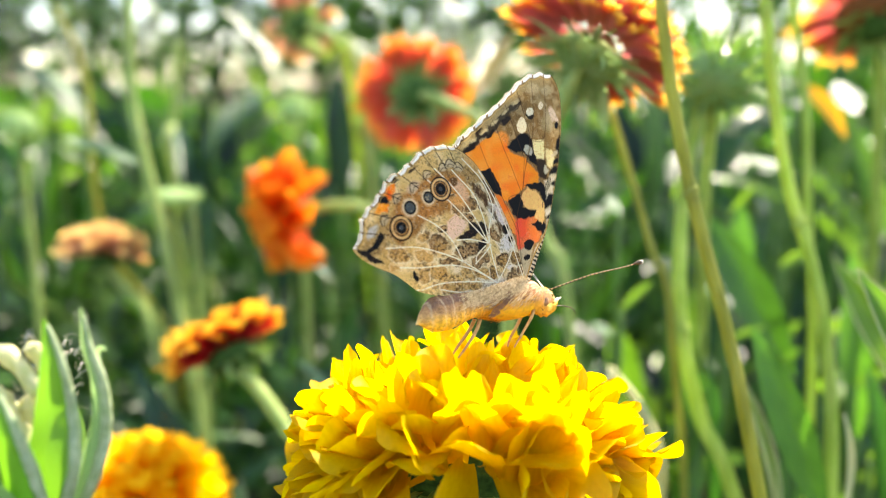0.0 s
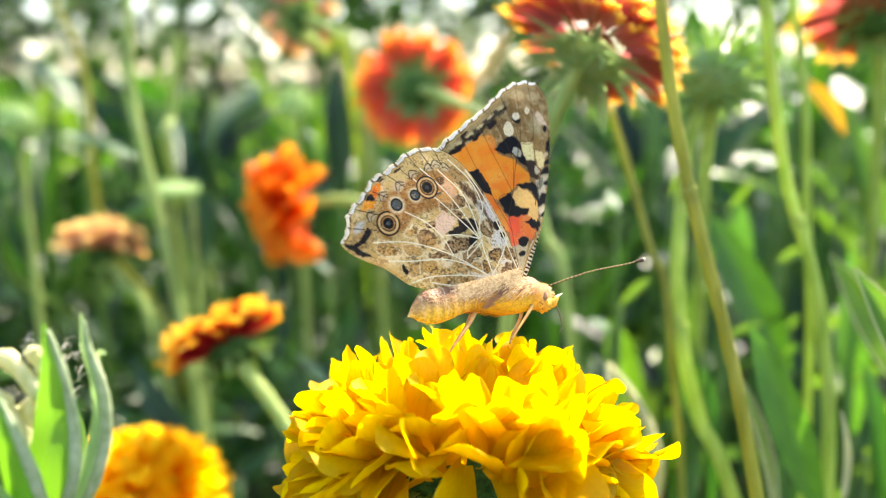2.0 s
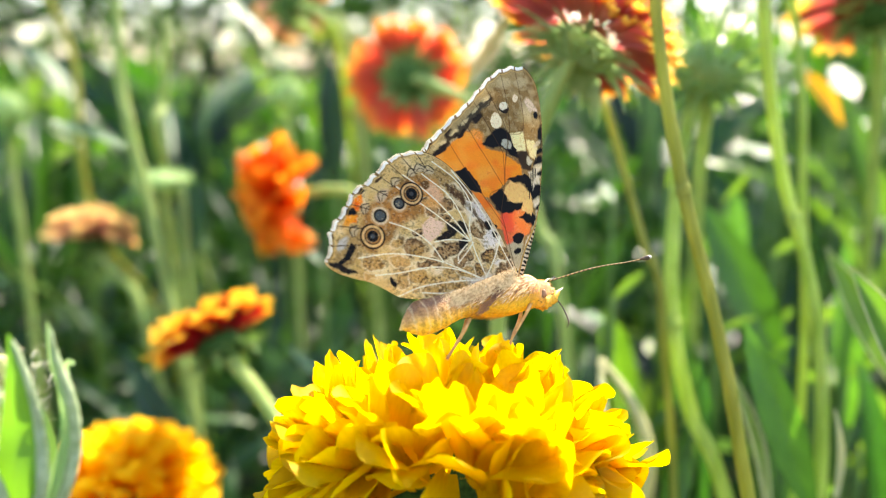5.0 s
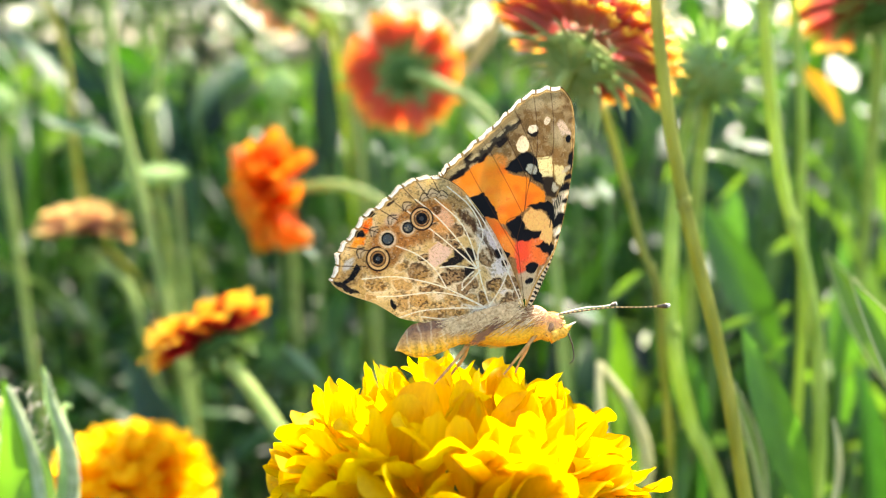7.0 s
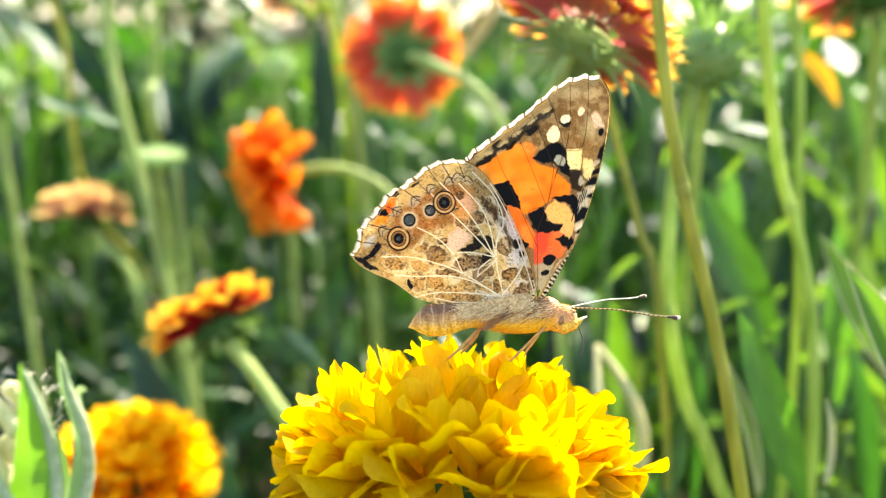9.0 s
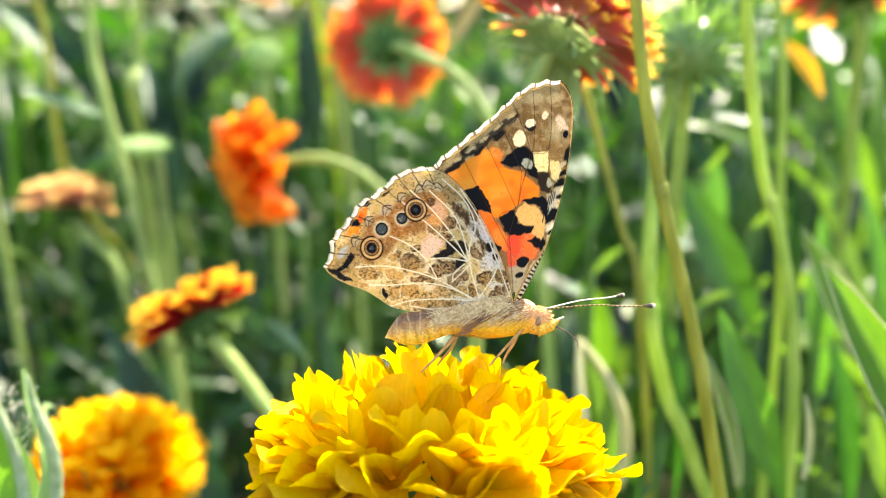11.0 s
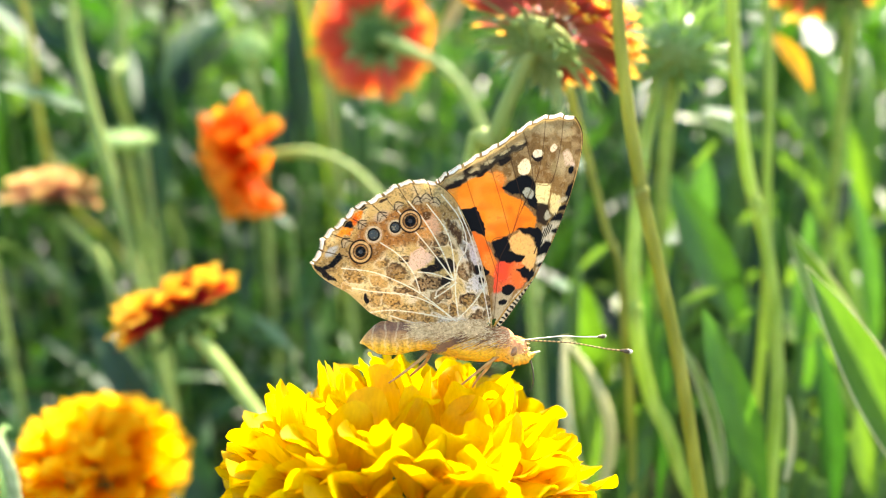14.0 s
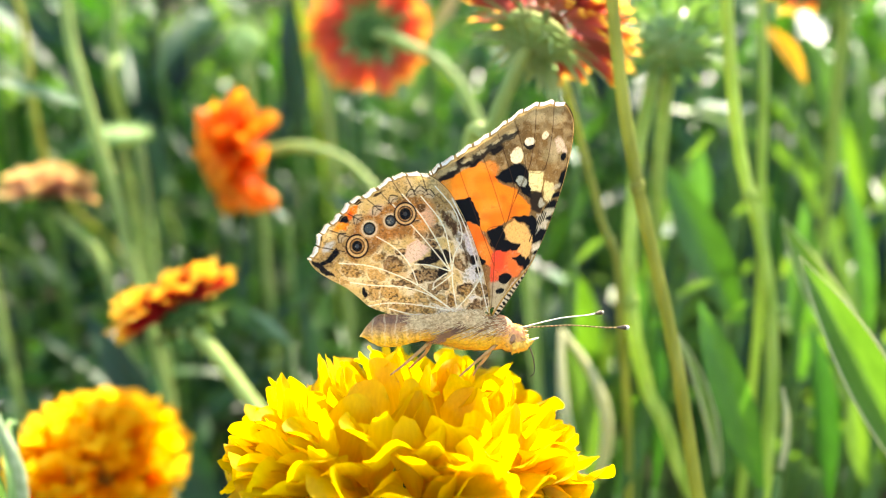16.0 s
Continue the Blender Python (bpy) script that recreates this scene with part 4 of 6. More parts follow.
def bed():
    rnd = random.Random(77)
    spots = []
    for k in range(900):
        y = 0.36 + 1.0 * rnd.random() ** 1.3
        x = rnd.uniform(-0.75, 0.75) * (y + 0.1)
        if all((x - a) ** 2 + (y - b) ** 2 > 0.0055 for a, b in spots):
            spots.append((x, y))
        if len(spots) >= 75:
            break
    for k, (x, y) in enumerate(spots):
        # bright copies right and far back, dark copies left: light put into colour
        kinds = ((L_LIT, L_LIT, L_LIGHT, L_GREEN) if x > 0.06 or y > 0.9 else (L_GREEN, L_BLUE_SHADE, L_BLUE_SHADE, L_GREEN))[rnd.randrange(4)]
        h = rnd.uniform(0.36, 0.60) - (0.10 if y < 0.5 else 0) - (0.05 if x < 0 else 0)
        leafy_plant((x, y, 0), h, rnd.randrange(9, 14), kinds, 200 + k, rnd.uniform(0.07, 0.12), (rnd.uniform(-0.06, 0.06), rnd.uniform(-0.06, 0.06)))


bed()


def upright_clump(at, low, count, length, kinds, seed):
    """A clump of long leaves standing almost straight up."""
    rnd = random.Random(seed)
    at = Vector(at)
    ob = thing("leaf_clump", at, "clump of long upright green leaves behind the flowers", "plant", "leaf clumps")
    crown = Vector((0, 0, low))
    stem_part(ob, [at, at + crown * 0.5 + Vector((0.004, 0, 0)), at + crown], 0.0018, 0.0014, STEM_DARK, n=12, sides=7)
    for i in range(count):
        a = i * 2.4 + rnd.uniform(-0.5, 0.5)
        r = rnd.uniform(0.12, 0.42)
        way = Vector((math.cos(a) * r, math.sin(a) * r, 1))
        part("leaf", kinds[rnd.randrange(4)], None, ob, m=frame_along(crown + Vector((way.x, way.y, -0.2)) * 0.02, way, (-way.x, -way.y - rnd.uniform(0, 0.4), 0.1), rnd.uniform(-0.7, 0.7), (length * rnd.uniform(0.7, 1.15), length * rnd.uniform(0.4, 0.8), length)))


for k, (x, y, low, n, length) in enumerate(((0.16, 0.36, 0.38, 9, 0.15), (0.055, 0.34, 0.36, 8, 0.12), (0.11, 0.38, 0.38, 9, 0.14), (0.21, 0.42, 0.40, 10, 0.18), (0.07, 0.46, 0.38, 9, 0.15), (0.25, 0.34, 0.38, 9, 0.16),
                                            (-0.15, 0.66, 0.40, 8, 0.18), (-0.30, 0.56, 0.42, 7, 0.18), (-0.40, 0.76, 0.42, 7, 0.2), (-0.26, 0.75, 0.46, 9, 0.24), (0.18, 0.62, 0.46, 9, 0.22), (0.32, 0.7, 0.48, 9, 0.24), (0.30, 0.48, 0.44, 9, 0.2), (0.0, 0.42, 0.30, 8, 0.15))):
    upright_clump((x, y, 0), low, n, length, (L_BLUE_SHADE, L_GREEN, L_LIGHT, L_BLUE_SHADE, L_GREEN, L_LIGHT, L_GREEN)[k % 7] if x > 0 else (L_BLUE_SHADE, L_GREEN, L_BLUE_SHADE)[k % 3], 500 + k)


def far_foliage(name, label, seed, count, y0, y1, wide, z0, z1, size, mats, sparse=0.0, straight=False, gap=0.0):
    """Many small leaves far off, joined."""
    rnd = random.Random(seed)
    verts, faces, idx = [], [], []
    for k in range(count):
        y = rnd.uniform(y0, y1)
        x = rnd.uniform(-wide, wide) * (y + 0.5)
        if straight:
            x = rnd.uniform(-wide, wide)
        if gap and abs(x) < gap * (max(y, 0) + 0.75):
            continue
        if sparse and x > 0.12 * y and rnd.random() < sparse:
            continue
        clump = 0.5 + 0.5 * noise.noise((x * 2.2, y * 2.2, 3.0))
        z = z0 + (z1 - z0) * rnd.random() ** 0.8 * (0.45 + 0.75 * clump)
        L = size * rnd.uniform(0.6, 1.5)
        w = L * rnd.uniform(0.14, 0.3)
        d = Vector((rnd.uniform(-1, 1), rnd.uniform(-1, 1), rnd.uniform(-0.2, 1.3))).normalized()
        s = d.cross(Vector((rnd.uniform(-1, 1), rnd.uniform(-1, 1), rnd.uniform(-1, 1)))).normalized()
        u = s.cross(d)
        b = Vector((x, y, z))
        i = len(verts)
        verts += [b, b + d * L * 0.35 + s * w * 0.5 + u * w * 0.12, b + d * L * 0.4, b + d * L * 0.35 - s * w * 0.5 + u * w * 0.12,
                  b + d * L * 0.75 + s * w * 0.32 - u * L * 0.04, b + d * L * 0.78 - u * L * 0.05, b + d * L * 0.75 - s * w * 0.32 - u * L * 0.04, b + d * L - u * L * 0.16]
        faces += [(i, i + 1, i + 2), (i, i + 2, i + 3), (i + 1, i + 4, i + 5, i + 2), (i + 2, i + 5, i + 6, i + 3), (i + 4, i + 7, i + 5), (i + 5, i + 7, i + 6)]
        idx += [rnd.randrange(len(mats))] * 6
    me = mesh(name, verts, faces)
    for m in mats:
        me.materials.append(m)
    me.polygons.foreach_set("material_index", idx)
    ob = new(name, me)
    tagged(ob, label, "foliage", kind="stuff")


# undergrowth takes the darkened leaf colour, as shade under the plants
far_foliage("undergrowth_foliage", "small leaves between the stems of the flower bed, shade in their colour", 9, 9000, 0.42, 1.1, 0.62, 0.10, 0.58, 0.036, [LEAF_BLUE_SHADE, LEAF_BLUE_SHADE, LEAF_BLUE_SHADE, LEAF])
far_foliage("meadow_foliage", "dense leaves of the flower bed farther back", 5, 16000, 1.1, 1.95, 2.5, 0.02, 0.62, 0.09, [LEAF_LIT, LEAF, LEAF_LIGHT], straight=True)
far_foliage("bed_foliage", "dense leaves of the flower bed to both sides", 8, 15000, -0.25, 1.1, 2.5, 0.02, 0.5, 0.08, [LEAF, LEAF_BLUE_SHADE, LEAF_LIGHT], straight=True, gap=0.46)
far_foliage("hedge_foliage", "sunlit leaves of a tall hedge beyond the path", 6, 27000, 3.7, 6.5, 0.8, 0.0, 3.6, 0.17, [LEAF, LEAF_LIT, LEAF_BLUE_SHADE, LEAF_LIGHT], 0.2)


# ---- the butterfly: drawn in units of 0.0808 mm, x forward, y down, thorax at (860, 590) ----
UNIT = 0.0808e-3


def mm(px, py, y=0.0):
    return Vector(((px - 860) * UNIT, y * UNIT, (590 - py) * UNIT))


TABLE = np.random.RandomState(4).rand(64, 64)


def vnoise(x, y, scale, seed=0):
    """Smooth random values from 0 to 1 in the plane."""
    x, y = x / scale + seed * 7.3, y / scale + seed * 3.7
    i, j = np.floor(x).astype(int), np.floor(y).astype(int)
    u, v = x - i, y - j
    u, v = u * u * (3 - 2 * u), v * v * (3 - 2 * v)
    g = lambda a, b: TABLE[a % 64, b % 64]
    return (g(i, j) * (1 - u) + g(i + 1, j) * u) * (1 - v) + (g(i, j + 1) * (1 - u) + g(i + 1, j + 1) * u) * v


class Pattern:
    """Scales of a wing: a colour at every vertex, laid on mark by mark."""

    def __init__(self, x, y, ground):
        self.fx, self.fy = x, y
        self.x = x + 4 * (vnoise(x, y, 9, 1) - 0.5) + 2.4 * (vnoise(x, y, 3.5, 2) - 0.5)
        self.y = y + 4 * (vnoise(x, y, 9, 3) - 0.5) + 2.4 * (vnoise(x, y, 3.5, 4) - 0.5)
        self.col = np.tile(np.array(srgb(*ground)[:3]), (len(x), 1))

    def lay(self, mask, colour, share=1.0):
        self.col += (np.clip(mask, 0, 1) * share)[:, None] * (np.array(srgb(*colour)[:3]) - self.col)

    def spot(self, cx, cy, rx, ry, colour, turn=0.0, soft=1.6, share=1.0, true=False):
        x, y = (self.fx, self.fy) if true else (self.x, self.y)
        c, s = math.cos(radians(turn)), math.sin(radians(turn))
        a, b = ((x - cx) * c + (y - cy) * s) / rx, (-(x - cx) * s + (y - cy) * c) / ry
        self.lay((1 - np.sqrt(a * a + b * b)) * min(rx, ry) / soft + 0.5, colour, share)

    def away(self, pts, closed=False, true=False):
        x, y = (self.fx, self.fy) if true else (self.x, self.y)
        best = np.full(len(x), 1e9)
        inside = np.zeros(len(x), bool)
        pts = list(pts) + ([pts[0]] if closed else [])
        for (ax, ay), (bx, by) in zip(pts, pts[1:]):
            dx, dy = bx - ax, by - ay
            t = np.clip(((x - ax) * dx + (y - ay) * dy) / (dx * dx + dy * dy + 1e-9), 0, 1)
            best = np.minimum(best, np.hypot(x - ax - t * dx, y - ay - t * dy))
            if closed:
                cross = (ay > y) != (by > y)
                inside ^= cross & (x < dx * (y - ay) / (dy if abs(dy) > 1e-9 else 1e-9) + ax)
        return best, inside

    def patch(self, pts, colour, soft=2.0, share=1.0, grow=0.0):
        d, inside = self.away(pts, True)
        self.lay(np.where(inside, d, -d) / soft + 0.5 + grow / soft, colour, share)

    def vein(self, pts, width, colour, share=1.0):
        d, _ = self.away(spline([(a, b) for a, b in pts], 14).tolist(), False, True)
        self.lay((width - d) / 1.0 + 0.5, colour, share)

    def cell(self, cx, cy, rx, ry, turn):
        """A brown cell with a dark rim and dark grains."""
        c, s = math.cos(radians(turn)), math.sin(radians(turn))
        x = self.x + 9 * (vnoise(self.fx, self.fy, 13, 31) - 0.5)
        y = self.y + 9 * (vnoise(self.fx, self.fy, 13, 33) - 0.5)
        a, b = ((x - cx) * c + (y - cy) * s) / rx, (-(x - cx) * s + (y - cy) * c) / ry
        f = (np.abs(a) ** 2.6 + np.abs(b) ** 2.6) ** (1 / 2.6)
        m = np.clip((1 - f) * min(rx, ry) / 2.2 + 0.5, 0, 1)
        deep = (0.45 if cx > 690 else 0.2) + 0.45 * ((cx * 7.13 + cy * 3.71) % 1.0)
        light = cx < 690 or (cy > 512 and cx < 790)
        deep = deep * 0.45 if light else deep
        self.lay(np.clip((1.4 - f) * 3, 0, 1), (244, 234, 204), 0.75)
        self.lay(m, (206, 164, 92) if light else (150, 104, 48), 0.8)
        self.lay(m * np.clip((f - 0.66) * 4, 0, 1) * np.clip(0.4 + 2 * (vnoise(x, y, 7, 41) - 0.3), 0, 1), (62, 46, 28), deep)
        self.lay(m * np.clip((vnoise(self.fx, self.fy, 3.0, 21) - 0.5) * 5, 0, 1), (56, 40, 26), deep)

    def dotted(self, cx, cy, rx, ry, turn):
        """A loose patch of dark and golden grains."""
        c, d = math.cos(radians(turn)), math.sin(radians(turn))
        a, b = ((self.x - cx) * c + (self.y - cy) * d) / rx, (-(self.x - cx) * d + (self.y - cy) * c) / ry
        m = np.clip((1.1 - np.hypot(a, b)) * 2, 0, 1)
        self.lay(m, (206, 166, 96), 0.5)
        self.lay(m * np.clip((vnoise(self.fx, self.fy, 3.4, 71) - 0.52) * 7, 0, 1), (70, 50, 30), 0.65)

    def eye(self, cx, cy, r, rings):
        for radius, colour in rings:
            self.spot(cx, cy, radius * r, radius * r * 1.04, colour, 0, 1.4, 1.0, True)


BLACK, DARK, BROWN, TAN, BEIGE, CREAM, GREY, PINK = (20, 17, 16), (58, 44, 30), (132, 98, 54), (172, 136, 84), (205, 180, 132), (240, 228, 196), (190, 192, 184), (232, 208, 192)


def forewing_scales(x, y):
    p = Pattern(x, y, (166, 136, 88))
    n = vnoise(x, y, 30, 5)
    p.lay(n * 0.6, (132, 104, 62))
    p.lay((vnoise(x, y, 7, 51) - 0.5) * 2.5 * (y < 300), (216, 198, 160), 0.5)
    p.lay((vnoise(x, y, 9, 53) - 0.5) * 2.5 * (y < 320), (104, 80, 48), 0.3)
    # pale rim and its dark arches
    p.patch([(760, 305), (800, 275), (860, 236), (920, 196), (960, 182), (1000, 190), (985, 210), (930, 214), (890, 240), (850, 268), (800, 296), (775, 316)], (176, 158, 120), 5, 0.8)
    for cx, cy, rx, ry, a in ((792, 313, 17, 7, -25), (838, 289, 15, 7, -28), (879, 266, 14, 6, -30), (905, 242, 12, 5, -35), (774, 302, 9, 7, -30), (815, 285, 10, 6, -30)):
        p.spot(cx, cy, rx, ry, DARK, a, 3)
    for cx, cy, rx, ry, a in ((798, 301, 14, 5, -28), (848, 272, 15, 5, -28), (893, 247, 14, 5, -32), (822, 299, 9, 4, -25)):
        p.spot(cx, cy, rx, ry, (206, 190, 150), a, 3, 0.85)
    p.spot(950, 206, 13, 9, (206, 192, 160), 0, 5, 0.8)
    p.spot(985, 212, 16, 7, (202, 188, 156), 5, 5, 0.75)
    p.spot(974, 275, 14, 16, (176, 164, 128), 20, 7, 0.7)
    p.spot(986, 260, 5, 12, (240, 224, 210), -8, 2.5, 0.9)
    p.spot(997, 263, 5, 12, (240, 222, 206), -12, 2.5, 0.9)
    p.spot(903, 238, 12, 7, (206, 194, 164), -35, 4, 0.8)
    p.spot(867, 260, 15, 6, (208, 192, 156), -28, 4, 0.8)
    p.spot(831, 282, 16, 6, (200, 180, 140), -26, 4, 0.8)
    p.spot(785, 305, 12, 6, (196, 180, 140), -30, 4, 0.7)
    # dark band with pale crescents inside the outer rim
    p.patch([(776, 318), (800, 296), (840, 272), (880, 246), (915, 226), (918, 236), (886, 258), (852, 282), (815, 302), (782, 326)], (44, 32, 22), 4, 0.85)
    for cx, cy, a in ((800, 300, -28), (826, 284, -28), (853, 268, -30), (880, 250, -32), (905, 234, -30)):
        p.spot(cx, cy, 9, 3.2, (222, 208, 172), a, 2.5, 0.85)
    # orange fields
    p.patch([(770, 328), (815, 306), (852, 286), (868, 296), (882, 322), (912, 334), (938, 366), (936, 382), (903, 388), (884, 402), (860, 410), (842, 404), (828, 360), (800, 352)], (253, 162, 42), 3)
    p.patch([(852, 286), (875, 284), (884, 300), (872, 312)], (240, 170, 80), 6, 0.8)
    p.patch([(818, 388), (848, 402), (868, 436), (874, 474), (852, 466), (836, 436)], (253, 138, 42), 3)
    p.patch([(872, 444), (910, 438), (934, 462), (914, 488), (890, 504), (868, 505), (866, 470)], (240, 100, 70), 3)
    p.patch([(866, 500), (905, 490), (880, 545), (868, 560)], (198, 190, 168), 6)
    warm = np.clip((p.col[:, 0] - p.col[:, 2] - 0.55) * 5, 0, 1) * (x > 760) * (y > 280)
    p.lay(warm * np.clip((vnoise(x, y, 24, 61) - 0.5) * 3, 0, 1), (255, 190, 92), 0.55)
    p.lay(warm * np.clip((vnoise(x, y, 17, 62) - 0.55) * 3, 0, 1), (222, 112, 30), 0.45)
    # black fields
    p.patch([(803, 354), (832, 350), (848, 378), (850, 400), (836, 394), (820, 392), (808, 368)], BLACK, 2)
    p.patch([(862, 410), (892, 399), (892, 424), (906, 432), (918, 426), (922, 440), (898, 446), (876, 444), (868, 432)], BLACK, 2)
    p.patch([(902, 386), (924, 380), (942, 382), (958, 402), (950, 428), (942, 424), (934, 400), (914, 390)], BLACK, 2)
    p.patch([(874, 314), (890, 302), (912, 288), (928, 292), (936, 308), (938, 330), (942, 352), (926, 344), (912, 326), (890, 322)], BLACK, 3)
    p.patch([(906, 456), (922, 450), (950, 466), (946, 480), (930, 478), (914, 466)], BLACK, 2)
    p.spot(893, 493, 12, 8, BLACK, -15)
    p.spot(884, 515, 8, 5, BLACK, -30)
    p.spot(846, 462, 14, 8, BLACK, 20)
    # cream and white fields
    p.patch([(890, 404), (910, 390), (932, 402), (942, 424), (938, 446), (930, 458), (916, 446), (920, 432), (904, 430), (892, 420)], (252, 206, 140), 2.5)
    p.spot(914, 276, 11, 14, (244, 232, 208), 10)
    p.spot(936, 257, 10, 7, DARK, 20)
    p.spot(937, 250, 8, 8, (244, 234, 214))
    p.spot(965, 241, 7, 7.5, (242, 228, 206))
    p.patch([(934, 305), (961, 304), (960, 330), (956, 342), (938, 338)], (248, 234, 190), 2)
    p.patch([(964, 318), (978, 324), (980, 342), (970, 362), (962, 352)], (244, 228, 180), 2)
    p.spot(924, 322, 10, 9, GREY, 20, 2.5)
    p.spot(992, 256, 6, 13, (232, 216, 196), -15, 3)
    p.spot(978, 268, 8, 18, (206, 192, 164), -10, 6, 0.8)
    p.spot(984, 212, 12, 9, (204, 190, 160), -20, 6, 0.7)
    p.spot(950, 212, 16, 7, (206, 190, 158), -15, 5, 0.7)
    # front rim: dark blocks, pale streaks
    p.patch([(936, 342), (958, 340), (964, 360), (956, 378), (940, 372)], DARK, 4, 0.9)
    p.spot(976, 364, 13, 8, BLACK, -35, 3)
    p.spot(994, 318, 6, 20, BLACK, 18, 3)
    p.spot(996, 278, 5, 6, BLACK)
    p.patch([(950, 380), (978, 372), (956, 430), (940, 462), (946, 424)], (228, 222, 206), 4, 0.9)
    p.spot(953, 420, 9, 16, BLACK, 30, 3)
    p.spot(958, 360, 5, 8, (200, 196, 180), 0, 2)
    for k in range(5):
        p.vein([(948 + 6 * k, 392 - 9 * k), (936 + 6 * k, 428 - 9 * k)], 1.1, BLACK, 0.8)
    p.spot(948, 440, 7, 9, (232, 226, 210), 30, 3)
    for cx, cy, ry in ((985, 345, 9), (974, 385, 8), (962, 412, 8), (950, 446, 6)):
        p.spot(cx, cy, 10, ry * 0.6, BLACK, -20, 2.5)
        p.spot(cx - 3, cy - 13, 9, 4, (222, 212, 190), -25, 2.5, 0.8)
    p.patch([(868, 566), (880, 540), (908, 500), (938, 466), (946, 474), (920, 518), (890, 556), (872, 572)], (214, 208, 190), 3)
    for k in range(13):
        s = k / 12
        cx, cy = 878 + 56 * s, 556 - 76 * s
        p.spot(cx, cy, 6.5 - 2.0 * abs(s - 0.5), 2.0 + 0.8 * s, BLACK, 36, 1.2)
    p.vein([(868, 562), (895, 520), (930, 478), (948, 452)], 1.4, (176, 140, 70), 0.9)
    # veins
    for pts in ([(868, 560), (874, 470), (876, 440), (895, 398), (912, 350), (934, 305), (945, 250), (948, 190)], [(874, 470), (850, 404), (828, 345), (812, 300)], [(876, 445), (862, 408), (893, 398)],
                [(893, 396), (876, 340), (858, 288), (842, 252)], [(898, 392), (908, 350), (910, 330), (892, 270), (878, 230)], [(912, 350), (930, 300), (918, 240), (906, 204)],
                [(934, 305), (962, 302), (976, 240), (980, 182)], [(934, 480), (965, 420), (992, 340), (1004, 280)]):
        p.vein(pts, 0.9, (84, 54, 24), 0.55)
    # narrow bright line and dark border along the front rim
    p.lay((vnoise(x, y, 2.2, 9) - 0.62) * 3 * (p.col[:, 2] > 0.06), (96, 76, 46), 0.35)
    p.lay((vnoise(x, y, 2.6, 10) - 0.68) * 3 * (p.col[:, 1] > 0.12) * (p.col[:, 2] > 0.06), (230, 214, 180), 0.3)
    return p


def hindwing_scales(x, y):
    p = Pattern(x, y, (216, 194, 142))
    p.lay((vnoise(x, y, 26, 5) - 0.45) * 1.6, (214, 186, 130))
    p.lay((vnoise(x, y, 18, 6) - 0.5) * 1.8, (240, 228, 196))
    p.lay((vnoise(x, y, 22, 16) - 0.55) * 2.2, (196, 160, 84), 0.7)
    # brown outer field round the eye spots
    p.patch([(600, 440), (625, 405), (650, 380), (690, 360), (725, 345), (760, 352), (775, 400), (735, 420), (690, 420), (660, 450), (625, 465)], (166, 120, 60), 9, 0.95)
    p.patch([(555, 470), (575, 430), (612, 408), (612, 440), (595, 470), (570, 480)], (186, 156, 104), 6)
    # grey-white fields near the body
    p.patch([(800, 395), (835, 420), (850, 470), (862, 540), (835, 545), (812, 480), (806, 440)], (228, 230, 226), 9, 0.95)
    p.patch([(690, 470), (760, 480), (800, 530), (860, 560), (790, 560), (720, 520)], (240, 232, 210), 12, 0.7)
    p.patch([(760, 505), (805, 540), (850, 555), (800, 572), (730, 560)], (208, 208, 200), 8, 0.75)
    p.patch([(600, 480), (700, 485), (740, 510), (690, 520), (620, 505)], (238, 224, 184), 9, 0.85)
    p.patch([(640, 525), (700, 520), (760, 545), (720, 565), (670, 555)], (236, 214, 158), 8, 0.85)
    p.patch([(735, 340), (780, 345), (805, 370), (790, 392), (760, 365)], (170, 136, 84), 6, 0.8)
    p.patch([(733, 360), (763, 362), (771, 395), (762, 415), (732, 407), (718, 397)], (226, 158, 78), 12, 0.8)
    p.patch([(624, 390), (664, 379), (697, 358), (718, 387), (705, 421), (659, 429), (632, 417)], (196, 140, 74), 12, 0.75)
    # brown cells with dark grainy rims
    cells = ((696, 470, 17, 13, 20), (707, 445, 11, 9, 0), (749, 488, 25, 14, -15), (668, 455, 12, 8, 0), (770, 413, 20, 11, -20), (744, 416, 11, 9, 20), (760, 434, 13, 8, 20), (798, 402, 9, 20, -8), (815, 398, 7, 14, -15),
             (816, 462, 12, 17, 10), (826, 512, 15, 11, -25), (850, 514, 12, 13, 20), (842, 545, 12, 15, 35), (776, 506, 20, 12, -30), (775, 531, 17, 8, 10), (800, 528, 9, 12, 0), (690, 518, 17, 11, 10), (662, 519, 11, 10, 0),
             (744, 545, 24, 7, 8), (705, 548, 16, 7, 10), (680, 537, 9, 4, 0), (620, 478, 16, 11, 25), (612, 500, 10, 5, 10), (668, 488, 20, 9, 8), (716, 502, 20, 8, 10), (745, 528, 14, 6, 30), (732, 395, 8, 5, 0), (858, 535, 6, 9, 0))
    for cx, cy, rx, ry, a in cells:
        p.cell(cx, cy, rx, ry, a)
    p.dotted(698, 484, 24, 9, 10)
    p.dotted(665, 505, 26, 9, 8)
    p.dotted(696, 524, 17, 12, 0)
    p.dotted(650, 519, 9, 10, 0)
    p.dotted(723, 533, 20, 9, 20)
    p.dotted(749, 516, 18, 8, 30)
    p.dotted(624, 480, 26, 12, 6)
    p.dotted(677, 455, 9, 10, 20)
    p.dotted(694, 523, 16, 11, 10)
    p.dotted(720, 547, 16, 9, 10)
    p.dotted(753, 549, 11, 9, 10)
    p.dotted(704, 474, 18, 10, 20)
    p.dotted(825, 517, 11, 14, 20)
